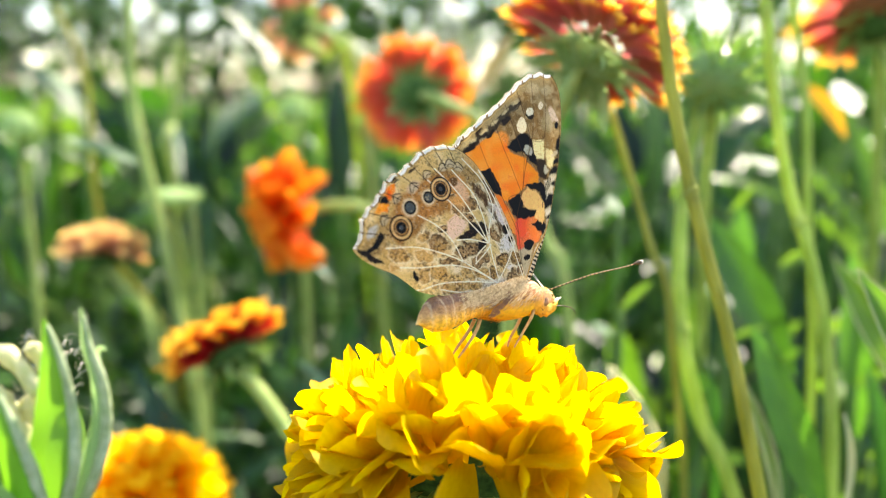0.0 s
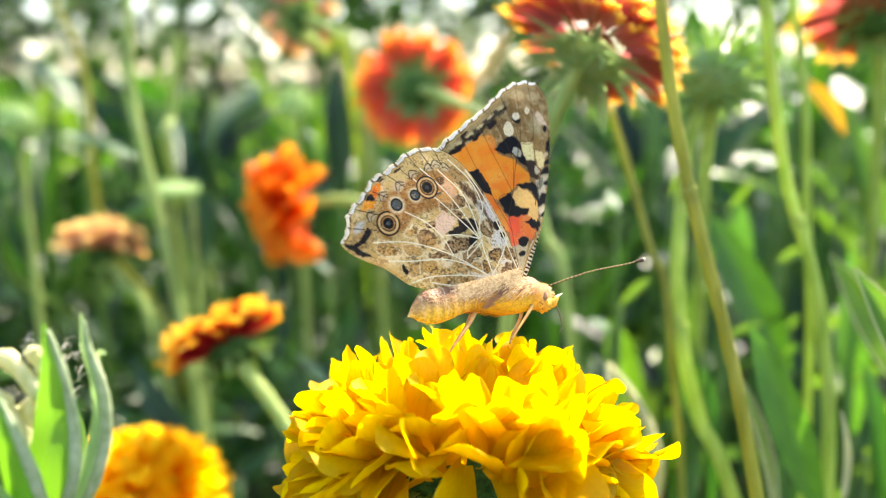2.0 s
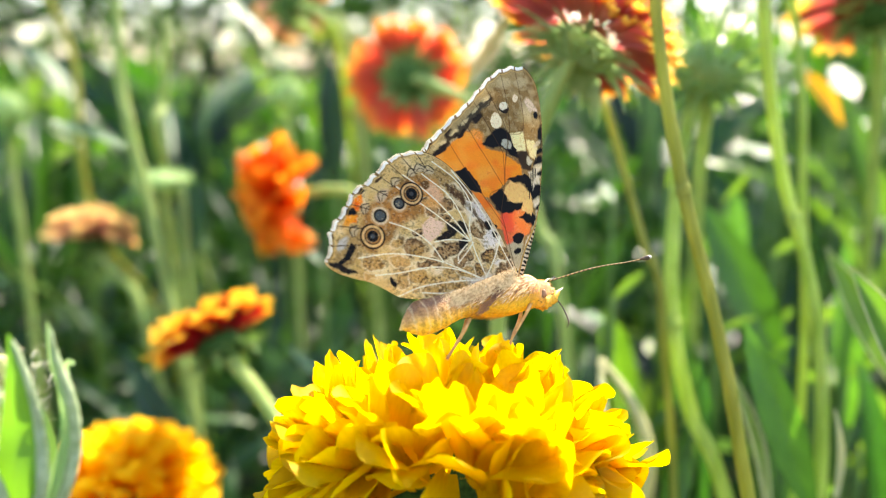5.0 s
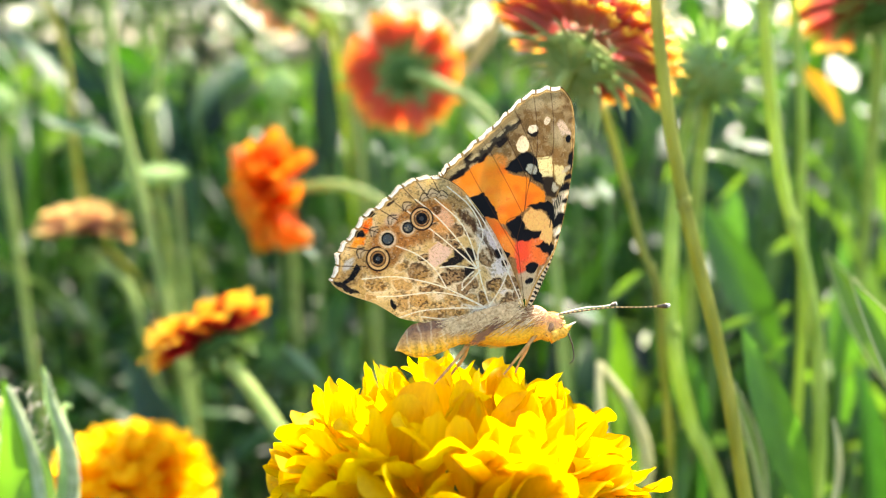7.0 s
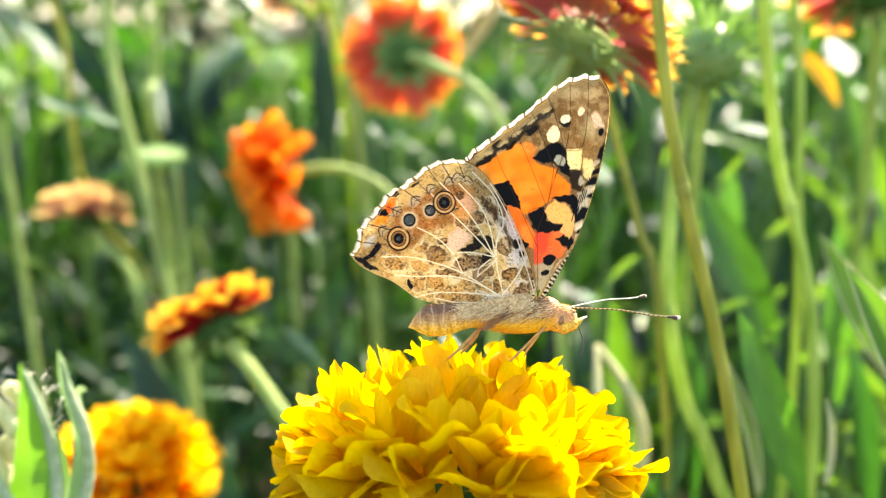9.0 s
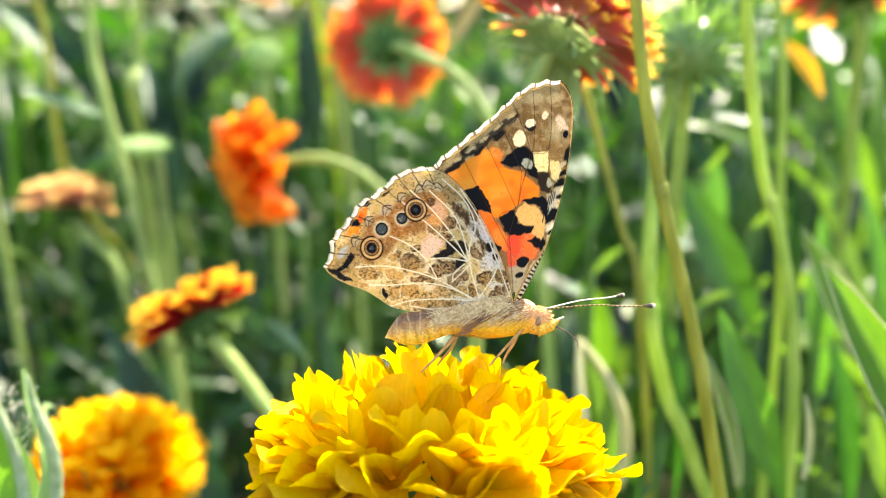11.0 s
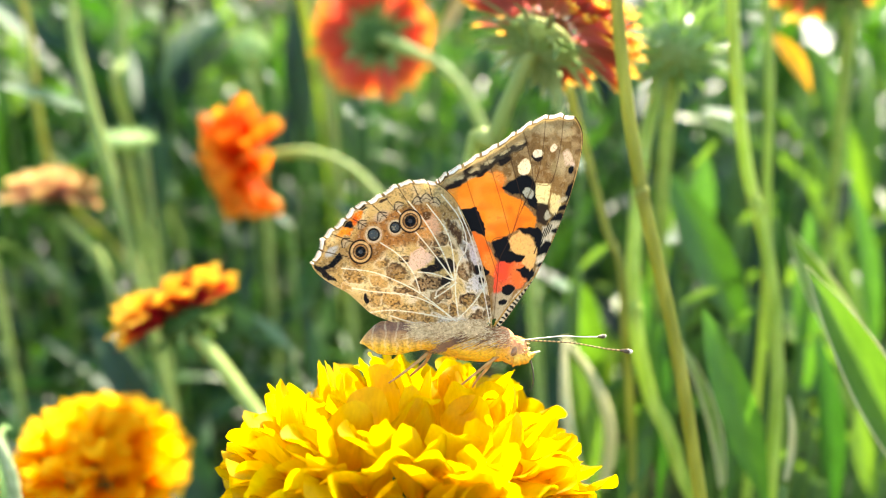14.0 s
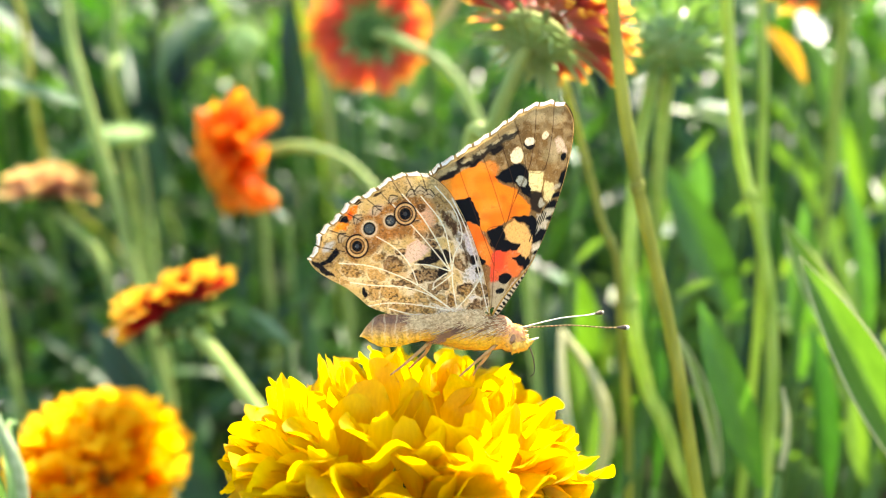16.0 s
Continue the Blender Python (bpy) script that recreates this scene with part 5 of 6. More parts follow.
    p.dotted(848, 511, 10, 13, 10)
    p.dotted(769, 529, 14, 7, 30)
    p.dotted(802, 531, 9, 12, -20)
    p.lay((vnoise(x, y, 3.2, 11) - 0.6) * 4 * (vnoise(x, y, 40, 12) > 0.35), (70, 54, 34), 0.5)
    # near-black cells at the end of the middle vein
    for cx, cy, rx, ry, a in ((757, 462, 22, 7, -12), (772, 450, 13, 8, 30), (790, 455, 9, 13, -15), (784, 482, 11, 9, -40), (838, 460, 7, 8, 20), (846, 478, 5, 5, 0)):
        p.spot(cx, cy, rx, ry, (36, 28, 22), a, 2.5)
    # pink-white fields
    p.patch([(722, 432), (738, 424), (760, 440), (752, 452), (735, 462), (722, 470), (716, 450)], PINK, 4)
    p.spot(757, 385, 10, 20, (226, 188, 160), -18, 5)
    p.spot(745, 402, 18, 7, (220, 170, 104), 15, 5, 0.8)
    p.spot(665, 372, 14, 9, (214, 190, 166), -30, 5)
    p.spot(735, 472, 12, 4, CREAM, 25, 3, 0.6)
    # brown dashes and pale streaks towards the front rim
    for cx, cy, ry in ((788, 385, 15), (803, 405, 16), (818, 432, 15), (828, 455, 12), (812, 380, 11)):
        p.spot(cx, cy, 4.5, ry, (92, 62, 34), -24, 2.5, 0.85)
        p.spot(cx - 9, cy + 4, 3, ry, (238, 228, 200), -24, 2.5, 0.7)
    p.spot(745, 368, 9, 7, (120, 84, 44), 20, 3)
    # dark zigzag inside the rim, and the chequered rim
    for cx, cy, turn in ((665, 370, -35), (694, 351, -30), (728, 341, -8), (631, 386, -42), (603, 419, -45), (759, 341, 10), (743, 335, 0)):
        c, d = math.cos(radians(turn)), math.sin(radians(turn))
        p.spot(cx + 1, cy + 3, 9, 6, (202, 190, 168), turn, 3, 0.8)
        p.vein([(cx + c * u - d * v, cy + d * u + c * v) for u, v in ((-10, 5), (-4, -4), (2, -5), (10, 2))], 1.2, (44, 32, 22), 0.8)
        p.vein([(cx + c * u - d * v, cy + d * u + c * v) for u, v in ((-8, 8), (0, 3), (8, 6))], 0.9, (70, 52, 34), 0.7)
    p.patch([(592, 404), (600, 390), (622, 366), (634, 362), (630, 376), (616, 392), (610, 410)], (246, 150, 26), 3)
    p.spot(600, 402, 13, 6, (250, 178, 50), -30, 3, 0.8)
    p.spot(629, 357, 12, 5, BLACK, 5, 2)
    p.spot(607, 388, 11, 6, BLACK, 20, 2)
    p.spot(620, 380, 5, 7, (236, 120, 24), 0, 3)
    p.spot(580, 438, 14, 6, (200, 202, 202), -45, 4)
    p.spot(612, 395, 6, 8, (220, 196, 176), 40, 4, 0.0)
    p.patch([(562, 470), (578, 456), (596, 440), (602, 446), (588, 462), (572, 472)], BLACK, 2.5)
    p.patch([(546, 460), (562, 464), (580, 478), (592, 490), (580, 488), (560, 474)], (40, 32, 26), 2.5)
    p.spot(563, 420, 9, 4, DARK, 35, 2)
    p.spot(645, 518, 4, 10, BLACK, -8, 1.6)
    p.spot(668, 343, 12, 3, (90, 70, 44), -30, 2)
    # dark ends of the veins at the rim
    for cx, cy in ((745, 307), (716, 307), (690, 315), (664, 331), (640, 345), (604, 372), (572, 404), (556, 436)):
        p.vein([(cx, cy), (cx + 0.10 * (800 - cx), cy + 0.10 * (480 - cy)), (cx + 0.22 * (800 - cx), cy + 0.22 * (480 - cy))], 1.0, (70, 48, 28), 0.8)
    # pale veins
    for pts in ([(803, 550), (740, 505), (690, 482), (650, 470), (600, 466)], [(803, 550), (760, 522), (715, 508), (660, 505), (620, 500)], [(803, 550), (745, 540), (690, 536), (650, 542)],
                [(740, 505), (726, 470), (700, 440), (668, 420), (640, 405)], [(735, 468), (762, 470), (797, 480)], [(797, 480), (758, 432), (722, 392), (695, 362)], [(797, 480), (775, 430), (745, 382), (712, 344)],
                [(799, 478), (793, 430), (780, 392), (745, 348)], [(808, 546), (800, 492), (804, 450), (818, 420), (804, 372), (770, 330)], [(802, 484), (782, 500), (765, 512)], [(766, 512), (770, 498), (790, 484)],
                [(864, 560), (846, 480), (826, 410), (800, 352)], [(806, 548), (835, 515), (862, 470)], [(864, 562), (832, 556), (803, 550)], [(860, 566), (790, 560), (730, 556), (690, 546)]):
        p.vein(pts, 1.2, (255, 248, 226), 0.92)
    # eye spots
    p.eye(632, 436, 21, ((1.0, (40, 20, 12)), (0.86, (230, 196, 140)), (0.66, (70, 44, 26)), (0.58, (166, 122, 68)), (0.44, (20, 18, 20)), (0.18, (80, 90, 104))))
    p.eye(653.5, 405, 15, ((1.2, (196, 156, 104)), (1.0, (222, 206, 178)), (0.74, (30, 24, 22)), (0.54, (92, 104, 116))))
    p.eye(691, 391, 13, ((1.2, (196, 156, 104)), (1.0, (222, 206, 178)), (0.76, (28, 24, 22)), (0.54, (84, 94, 106))))
    p.eye(717, 379, 20.5, ((1.0, (44, 22, 14)), (0.86, (228, 192, 138)), (0.68, (64, 40, 24)), (0.60, (160, 116, 64)), (0.48, (20, 18, 20)), (0.18, (70, 76, 88))))
    p.lay((vnoise(x, y, 2.2, 9) - 0.6) * 3, (110, 84, 48), 0.4)
    p.lay((vnoise(x, y, 2.6, 10) - 0.66) * 3 * (p.col[:, 1] > 0.08), (240, 228, 198), 0.35)
    return p


def wing_mesh(name, outline, base, scales, bow, rim, across=600, along=260, scallops=0):
    """A fan of fine quads from the wing's root to its outline, with the scales' colours."""
    line = spline(outline, across)
    root = np.array(base, float)
    r = np.linspace(0.02, 1.0, along) ** 0.8
    if scallops:
        s = np.linspace(0, 1, across)
        inside = (s > rim[0]) & (s < rim[1])
        reach = np.where(inside, 1 - 0.010 * np.abs(np.sin((s - rim[0]) / (rim[1] - rim[0]) * math.pi * scallops)), 1)
        line = root + (line - root) * reach[:, None]
    pts = root[None, None] + (line - root)[:, None] * r[None, :, None]
    x, y = pts[..., 0].ravel(), pts[..., 1].ravel()
    p = scales(x, y)
    # white fringe on the outer rim, dark between
    s = np.repeat(np.linspace(0, 1, across), along)
    edge = np.tile((1 - r), across) * np.repeat(np.linalg.norm(line - root, axis=1), along)
    on = (s > rim[0]) & (s < rim[1])
    checks = (np.sin((s - rim[0]) / (rim[1] - rim[0]) * math.pi * scallops * 2) > -0.9).astype(float)
    p.lay(np.where(on, (9.0 - edge) / 3, 0), (120, 92, 58), 0.6)
    p.lay(checks * np.where(on, (6.2 - edge + 3 * (vnoise(x, y, 7, 8) - 0.5)) / 1.5, 0), (255, 252, 240))
    p.lay(np.where(on, (1.3 - np.abs(edge - 9.5)) / 1.5, 0), (226, 190, 120), 0.7)
    front = s >= rim[1] if rim[2] else s <= rim[0]
    p.lay(np.where(front, (2.6 - edge) / 1.2, 0), (60, 48, 30), 0.8)
    p.lay(np.where(front, (1.4 - np.abs(edge - 4.2)) / 1.2, 0), (222, 196, 130), 0.7)
    d2 = ((x - 800) / 160) ** 2 + ((y - 440) / 160) ** 2
    lift = bow * (1 - np.clip(d2, 0, 2.5)) + 0.5 * (vnoise(x, y, 40, 13) - 0.5) * 4
    verts = np.stack([(x - 860) * UNIT, lift * UNIT, (590 - y) * UNIT], 1)
    i = np.arange(across - 1)[:, None] * along + np.arange(along - 1)[None]
    faces = np.stack([i, i + along, i + along + 1, i + 1], -1).reshape(-1, 4)
    me = bpy.data.meshes.new(name)
    me.from_pydata(verts.tolist(), [], faces.tolist())
    me.polygons.foreach_set("use_smooth", [True] * len(me.polygons))
    at = me.color_attributes.new("scales", "FLOAT_COLOR", "POINT")
    at.data.foreach_set("color", np.c_[np.clip(p.col * np.stack([np.full(len(x), 1.08), np.ones(len(x)), 0.77 + 0.2 * np.clip(p.col[:, 2] * 2.5 - 0.9, 0, 1)], 1) * (0.6 + 0.5 * np.clip(p.col.max(1, keepdims=True) * 3, 0, 1)) * 0.93, 0, 0.92), np.ones(len(x))].astype(np.float32).ravel())
    return me, line


def wing_material():
    m, nt, bsdf = material("wing_scales")
    a = nt.nodes.new("ShaderNodeVertexColor")
    a.layer_name = "scales"
    grain, _ = local_noise(nt, 9000, 2)
    col = mixed(nt, 1.0, a.outputs[0], ramp(nt, grain, [(0.3, (0.84, 0.83, 0.8, 1)), (0.7, (1.06, 1.06, 1.06, 1))]), "MULTIPLY")
    bsdf.inputs["Roughness"].default_value = 0.6
    bsdf.inputs["Specular IOR Level"].default_value = 0.25
    bumped(nt, bsdf, grain, 0.5, 0.00006)
    thin(nt, bsdf, col, 0.56)
    return m


def body_material(name, back, side, belly):
    """Dark along the back, pale on the belly with yellow bounce light painted in, with a fine grain."""
    m, nt, bsdf = material(name)
    grain, tc = local_noise(nt, 2500, 4)
    sep = nt.nodes.new("ShaderNodeSeparateXYZ")
    nt.links.new(tc.outputs["Object"], sep.inputs[0])
    run = node(nt, "ShaderNodeMapRange")
    run.inputs["From Min"].default_value, run.inputs["From Max"].default_value = -30 * UNIT, 30 * UNIT
    nt.links.new(sep.outputs[2], run.inputs[0])
    blot, _ = local_noise(nt, 700, 3, (1, 0.5, 0.5))
    lift = nt.nodes.new("ShaderNodeMath")
    lift.operation = "MULTIPLY_ADD"
    lift.inputs[1].default_value = 0.5
    nt.links.new(blot, lift.inputs[0])
    nt.links.new(run.outputs[0], lift.inputs[2])
    col = ramp(nt, lift.outputs[0], [(0.52, belly), (0.78, side), (1.0, back)])
    col = mixed(nt, 1.0, col, ramp(nt, grain, [(0.3, (0.66, 0.62, 0.56, 1)), (0.65, (1, 1, 1, 1))]), "MULTIPLY")
    nt.links.new(col, bsdf.inputs["Base Color"])
    bsdf.inputs["Roughness"].default_value = 0.65
    bumped(nt, bsdf, grain, 0.6, 0.0002)
    return m


def segment_material(name):
    """Brown back, pale belly with the flower's yellow bounce painted in, narrow pale wavy rings and dark flecks."""
    m, nt, bsdf = material(name)
    grain, tc = local_noise(nt, 2600, 5)
    sep = nt.nodes.new("ShaderNodeSeparateXYZ")
    nt.links.new(tc.outputs["Object"], sep.inputs[0])
    run = node(nt, "ShaderNodeMapRange")
    run.inputs["From Min"].default_value, run.inputs["From Max"].default_value = -32 * UNIT, 38 * UNIT
    nt.links.new(sep.outputs[2], run.inputs[0])
    blot, _ = local_noise(nt, 650, 4)
    lift = nt.nodes.new("ShaderNodeMath")
    lift.operation = "MULTIPLY_ADD"
    lift.inputs[1].default_value = 0.45
    nt.links.new(blot, lift.inputs[0])
    nt.links.new(run.outputs[0], lift.inputs[2])
    # the golden lower stops paint in yellow light thrown up by the flower
    col = ramp(nt, lift.outputs[0], [(0.44, srgb(255, 200, 50)), (0.62, srgb(246, 184, 66)), (0.78, srgb(210, 156, 82)), (0.92, srgb(172, 120, 66)), (1.0, srgb(122, 82, 48))])
    wave = node(nt, "ShaderNodeTexWave", Scale=0.314 / (21 * UNIT), Distortion=2.6, Detail=3.0)
    wave.inputs["Detail Scale"].default_value = 4.0
    nt.links.new(tc.outputs["Object"], wave.inputs["Vector"])
    line = ramp(nt, wave.outputs["Fac"], [(0.86, (0, 0, 0, 1)), (0.98, (0.26, 0.26, 0.26, 1))])
    col = mixed(nt, line, col, srgb(244, 214, 160))
    dim = ramp(nt, wave.outputs["Fac"], [(0.02, (0.78, 0.74, 0.7, 1)), (0.22, (1, 1, 1, 1))])
    col = mixed(nt, 1.0, col, dim, "MULTIPLY")
    col = mixed(nt, 1.0, col, ramp(nt, grain, [(0.32, (0.6, 0.54, 0.48, 1)), (0.55, (1, 1, 1, 1))]), "MULTIPLY")
    nt.links.new(col, bsdf.inputs["Base Color"])
    bsdf.inputs["Roughness"].default_value = 0.6
    bumped(nt, bsdf, grain, 0.8, 0.0003)
    return m


FORE = [(868, 562), (882, 556), (906, 522), (938, 470), (966, 410), (990, 345), (1005, 292), (1014, 245), (1015, 214), (1008, 194), (996, 181), (972, 178), (945, 183), (918, 197), (890, 217), (860, 238), (830, 256), (800, 276), (776, 290), (762, 303),
        (757, 318), (772, 350), (815, 440), (850, 525), (866, 560)]
HIND = [(868, 562), (864, 530), (857, 490), (846, 450), (832, 410), (816, 375), (797, 342), (776, 320), (757, 309), (738, 305), (714, 306), (690, 313), (666, 329), (642, 344), (620, 353), (606, 368), (590, 386), (572, 402), (560, 418), (556, 440), (545, 458),
        (558, 478), (584, 495), (612, 509), (634, 526), (655, 543), (690, 556), (740, 576), (790, 594), (835, 604), (864, 588)]


def fringe_mesh(line, a, b, seed, scallops):
    """Short white hair scales along the outer rim, in tufts between the veins."""
    rnd = random.Random(seed)
    n = len(line)
    verts, faces = [], []
    for k in range(640):
        s = a + (b - a) * k / 640
        if math.sin(k / 640 * math.pi * scallops * 2) < -0.88:
            continue
        i = min(int(s * (n - 1)), n - 2)
        q = line[i] + (line[i + 1] - line[i]) * (s * (n - 1) - i)
        way = q - np.array([800, 450.0])
        way = way / np.linalg.norm(way)
        side = np.array([-way[1], way[0]])
        L = rnd.uniform(1.2, 3.0)
        tip = q + way * L + side * rnd.uniform(-1.5, 1.5)
        w = 1.0
        j = len(verts)
        verts += [mm(*(q - side * w - way), rnd.uniform(-1, 1)), mm(*(q + side * w - way), rnd.uniform(-1, 1)), mm(*tip, rnd.uniform(-2, 2))]
        faces += [(j, j + 1, j + 2)]
    return verts, faces


FEELERS = []


def butterfly():
    ob = thing("butterfly", (0.0156, 0.107, 0.569), "brown and orange butterfly with closed wings on the yellow flower", "butterfly")
    wing = wing_material()
    white = plain_material("white_fringe", srgb(214, 200, 168), srgb(250, 244, 228), 3000, 0.5, 0.1, 0.0001, through_share=0.65)
    fore, fline = wing_mesh("forewing", FORE, (868, 560), forewing_scales, 3, (0.41, 0.80, 0), scallops=9)
    hind, hline = wing_mesh("hindwing", HIND, (866, 562), hindwing_scales, -3, (0.265, 0.67, 0), scallops=11)
    for me in (fore, hind):
        me.materials.append(wing)
    for side in (-1, 1):
        lean = Matrix.Rotation(radians(1.9 * side), 4, "X") @ Matrix.Rotation(radians(1.5 * side), 4, "Z")
        f = part("forewing", fore, None, ob, "orange, black and white forewing", Matrix.Translation((0, side * 9 * UNIT, 0)) @ lean)
        part("fringe", fringe_mesh(fline, 0.41, 0.80, 4, 9), white, f)
        h = part("hindwing", hind, None, ob, "mottled beige and brown hindwing with eye spots", Matrix.Translation((0, side * 14 * UNIT, 0)) @ lean)
        part("fringe", fringe_mesh(hline, 0.265, 0.67, 5, 11), white, h)
    brown = segment_material("brown_segments")
    # the gold low on the body stands for light bounced off the petals
    furry = body_material("bounce_tinted_fur", srgb(176, 128, 70), srgb(236, 176, 70), srgb(255, 194, 36))
    peach = body_material("peach_fur", srgb(206, 138, 84), srgb(236, 168, 92), srgb(252, 190, 60))
    legm = plain_material("tan_leg", srgb(158, 110, 54), srgb(204, 154, 84), 1500, 0.5, 0.3, 0.0001)
    dark = plain_material("dark_antenna", srgb(40, 32, 24), srgb(110, 90, 60), 2500, 0.45, 0.3, 0.0001)
    ringed = ringed_material("ringed_antenna", srgb(74, 56, 32), srgb(164, 132, 76), 7 * UNIT)
    pale = plain_material("white_tips_lit_antenna", srgb(190, 180, 150), srgb(236, 228, 206), 2500, 0.5, 0.3, 0.0001)
    # abdomen with its ring segments
    n, sides = 56, 28
    verts, faces = [], []
    along = np.linspace(0, 1, n) ** 0.85
    for i in range(n):
        px = 812 - 171 * along[i]
        pz = np.interp(-px, [-812, -740, -700, -675, -655, -641], [582, 579, 584, 586, 592, 597.5])
        r = np.interp(-px, [-812, -740, -705, -680, -664, -650, -641], [23, 25, 29, 30, 24, 12, 1.5]) * UNIT
        r *= 1 + 0.035 * abs(math.sin((px - 640) / 21 * math.pi)) - 0.02
        for k in range(sides):
            a = 2 * math.pi * k / sides
            verts.append(mm(px - 5 * math.sin(a), pz) + Vector((0, r * math.cos(a) * 0.82, r * math.sin(a))))
    for i in range(n - 1):
        for k in range(sides):
            k2 = (k + 1) % sides
            faces.append((i * sides + k, (i + 1) * sides + k, (i + 1) * sides + k2, i * sides + k2))
    faces.append(tuple((n - 1) * sides + k for k in range(sides)))
    part("abdomen", (verts, faces), brown, ob, "plump brown ringed abdomen, yellow bounce light painted on its pale belly")
    v, f = ball(72 * UNIT, 25 * UNIT, 32 * UNIT, 18, 28, 0.04)
    part("thorax", (v, f), furry, ob, "furry tan thorax, yellow bounce light painted on its underside", Matrix.Translation(mm(836, 588)) @ Matrix.Rotation(radians(4), 4, "Y"))
    v, f = ball(30 * UNIT, 22 * UNIT, 31 * UNIT, 16, 24, 0.07)
    part("collar", (v, f), peach, ob, "furry peach-coloured collar behind the head", Matrix.Translation(mm(880, 588)) @ Matrix.Rotation(radians(20), 4, "Y"))
    v, f = ball(27 * UNIT, 17.5 * UNIT, 25 * UNIT, 16, 24, 0.07)
    head = part("head", (v, f), peach, ob, "furry orange-tan head", Matrix.Translation(mm(905, 598)) @ Matrix.Rotation(radians(18), 4, "Y"))
    eyem = plain_material("brown_eye", srgb(120, 76, 40), srgb(170, 118, 66), 9000, 0.3, 0.3, 0.00005, 0.6)
    lash = plain_material("cream_eye_ring", srgb(190, 136, 70), srgb(222, 170, 96), 2000, 0.6, 0.1, 0.0001)
    for side in (-1, 1):
        v, f = ball(5.5 * UNIT, 4 * UNIT, 8.5 * UNIT, 12, 18)
        eye = part("eye", (v, f), eyem, head, "oval brown eye", Matrix.Translation(Vector((1 * UNIT, side * 15.5 * UNIT, -1 * UNIT))))
        ring = [Vector((6.2 * math.cos(a), side * 0.6, 9.4 * math.sin(a))) * UNIT for a in np.linspace(0, 2 * math.pi, 20)]
        part("eye_ring", tube(ring, [0.9 * UNIT] * 2, 6, 40), lash, eye, "pale ring round the eye")
        v, f = tube([mm(904, 612, side * 7), mm(924, 610, side * 6), mm(935, 606, side * 5), mm(944, 602, side * 4)], [14 * UNIT, 10.5 * UNIT, 6 * UNIT, 2 * UNIT], 12, 24, 0.5)
        palp = part("palp", (v, f), peach, ob, "blunt furry palp")
        part("palp_tip", tube([mm(938, 604, side * 4), mm(945, 601, side * 4), mm(953, 598, side * 4)], [2.6 * UNIT, 1.9 * UNIT, 0.9 * UNIT], 8, 8), pale, palp, "whitish palp tip")
        # antennae spread to both sides
        z = 0 if side < 0 else -10
        root = mm(926, 580, side * 6)
        L = 158 if side < 0 else 152
        pts = [root, mm(926 + L * 0.45, 580 - 12 + z * 0.35, side * 45), mm(926 + L * 0.8, 580 - 14 + z * 0.75, side * 72), mm(926 + L, 580 - 17 + z, side * 86)]
        pts = [q - root for q in pts]
        v, f = tube(pts, [1.4 * UNIT, 1.1 * UNIT, 1.1 * UNIT, 1.4 * UNIT], 7, 60)
        # the far antenna is white all over: sun on its top is put in
        ant = part("antenna", (v, f), ringed if side < 0 else pale, ob, "thin ringed antenna", Matrix.Translation(root))
        FEELERS.append(ant)
        v, f = tube([pts[3] - (pts[3] - pts[2]) * 0.35, pts[3], pts[3] + (pts[3] - pts[2]) * 0.12], [1.8 * UNIT, 4.6 * UNIT, 3.8 * UNIT], 9, 12)
        part("club", (v, f), dark, ant, "dark antenna club")
        v, f = ball(3.6 * UNIT, 3.6 * UNIT, 3.6 * UNIT, 6, 10)
        part("club_tip", (v, f), pale, ant, "whitish club tip", Matrix.Translation(pts[3] + (pts[3] - pts[2]) * 0.14))
    # legs: hip, knee, foot
    for pts in ([mm(757, 608, -12), mm(738, 624, -22), mm(712, 645, -26), mm(692, 660, -27)], [mm(762, 608, 10), mm(752, 628, 20), mm(730, 650, 26), mm(716, 664, 27)],
                [mm(878, 608, -12), mm(860, 622, -22), mm(828, 648, -27), mm(810, 664, -28)], [mm(872, 610, 10), mm(864, 632, 20), mm(846, 656, 26), mm(838, 670, 27)]):
        v, f = tube(pts, [3.8 * UNIT, 3.2 * UNIT, 2.2 * UNIT, 1.3 * UNIT], 8, 20)
        part("leg", (v, f), legm, ob)
    root = mm(936, 612)
    v, f = tube([Vector(q) * UNIT for q in ((0, 0, 0), (22, 0, 2), (40, 0, 0), (50, 0, -4), (54, 0, -12))], [1.4 * UNIT, 1.1 * UNIT, 0.9 * UNIT], 7, 24)
    FEELERS.append(part("proboscis", (v, f), dark, ob, "thin dark feeding tube with a hooked end", Matrix.Translation(root)))
    # fur: pale hairs swept back from the wing roots, hairs beneath made golden by painted bounce light, a brown streak
    # between
    pale_fur = plain_material("pale_fur", srgb(172, 128, 74), srgb(246, 214, 156), 2600, 0.6, 0.1, 0.0001)
    gold_fur = plain_material("bounce_tinted_hairs", srgb(226, 154, 30), srgb(255, 208, 64), 2600, 0.6, 0.1, 0.0001)
    dark_fur = plain_material("brown_hairs", srgb(108, 66, 30), srgb(166, 108, 54), 700, 0.6, 0.1, 0.0001)
    rnd = random.Random(12)
    piles = {"pale": ([], []), "gold": ([], []), "brown": ([], [])}

    def hair(pile, c, way, d, ln, w):
        verts, faces = piles[pile]
        s = way.cross(d).normalized() * UNIT * w
        i = len(verts)
        verts.extend([c - s, c + s, c + way * ln * 0.55 + s * 0.8 + d * UNIT * 1.5, c + way * ln * 0.55 - s * 0.8 + d * UNIT * 1.5, c + way * ln])
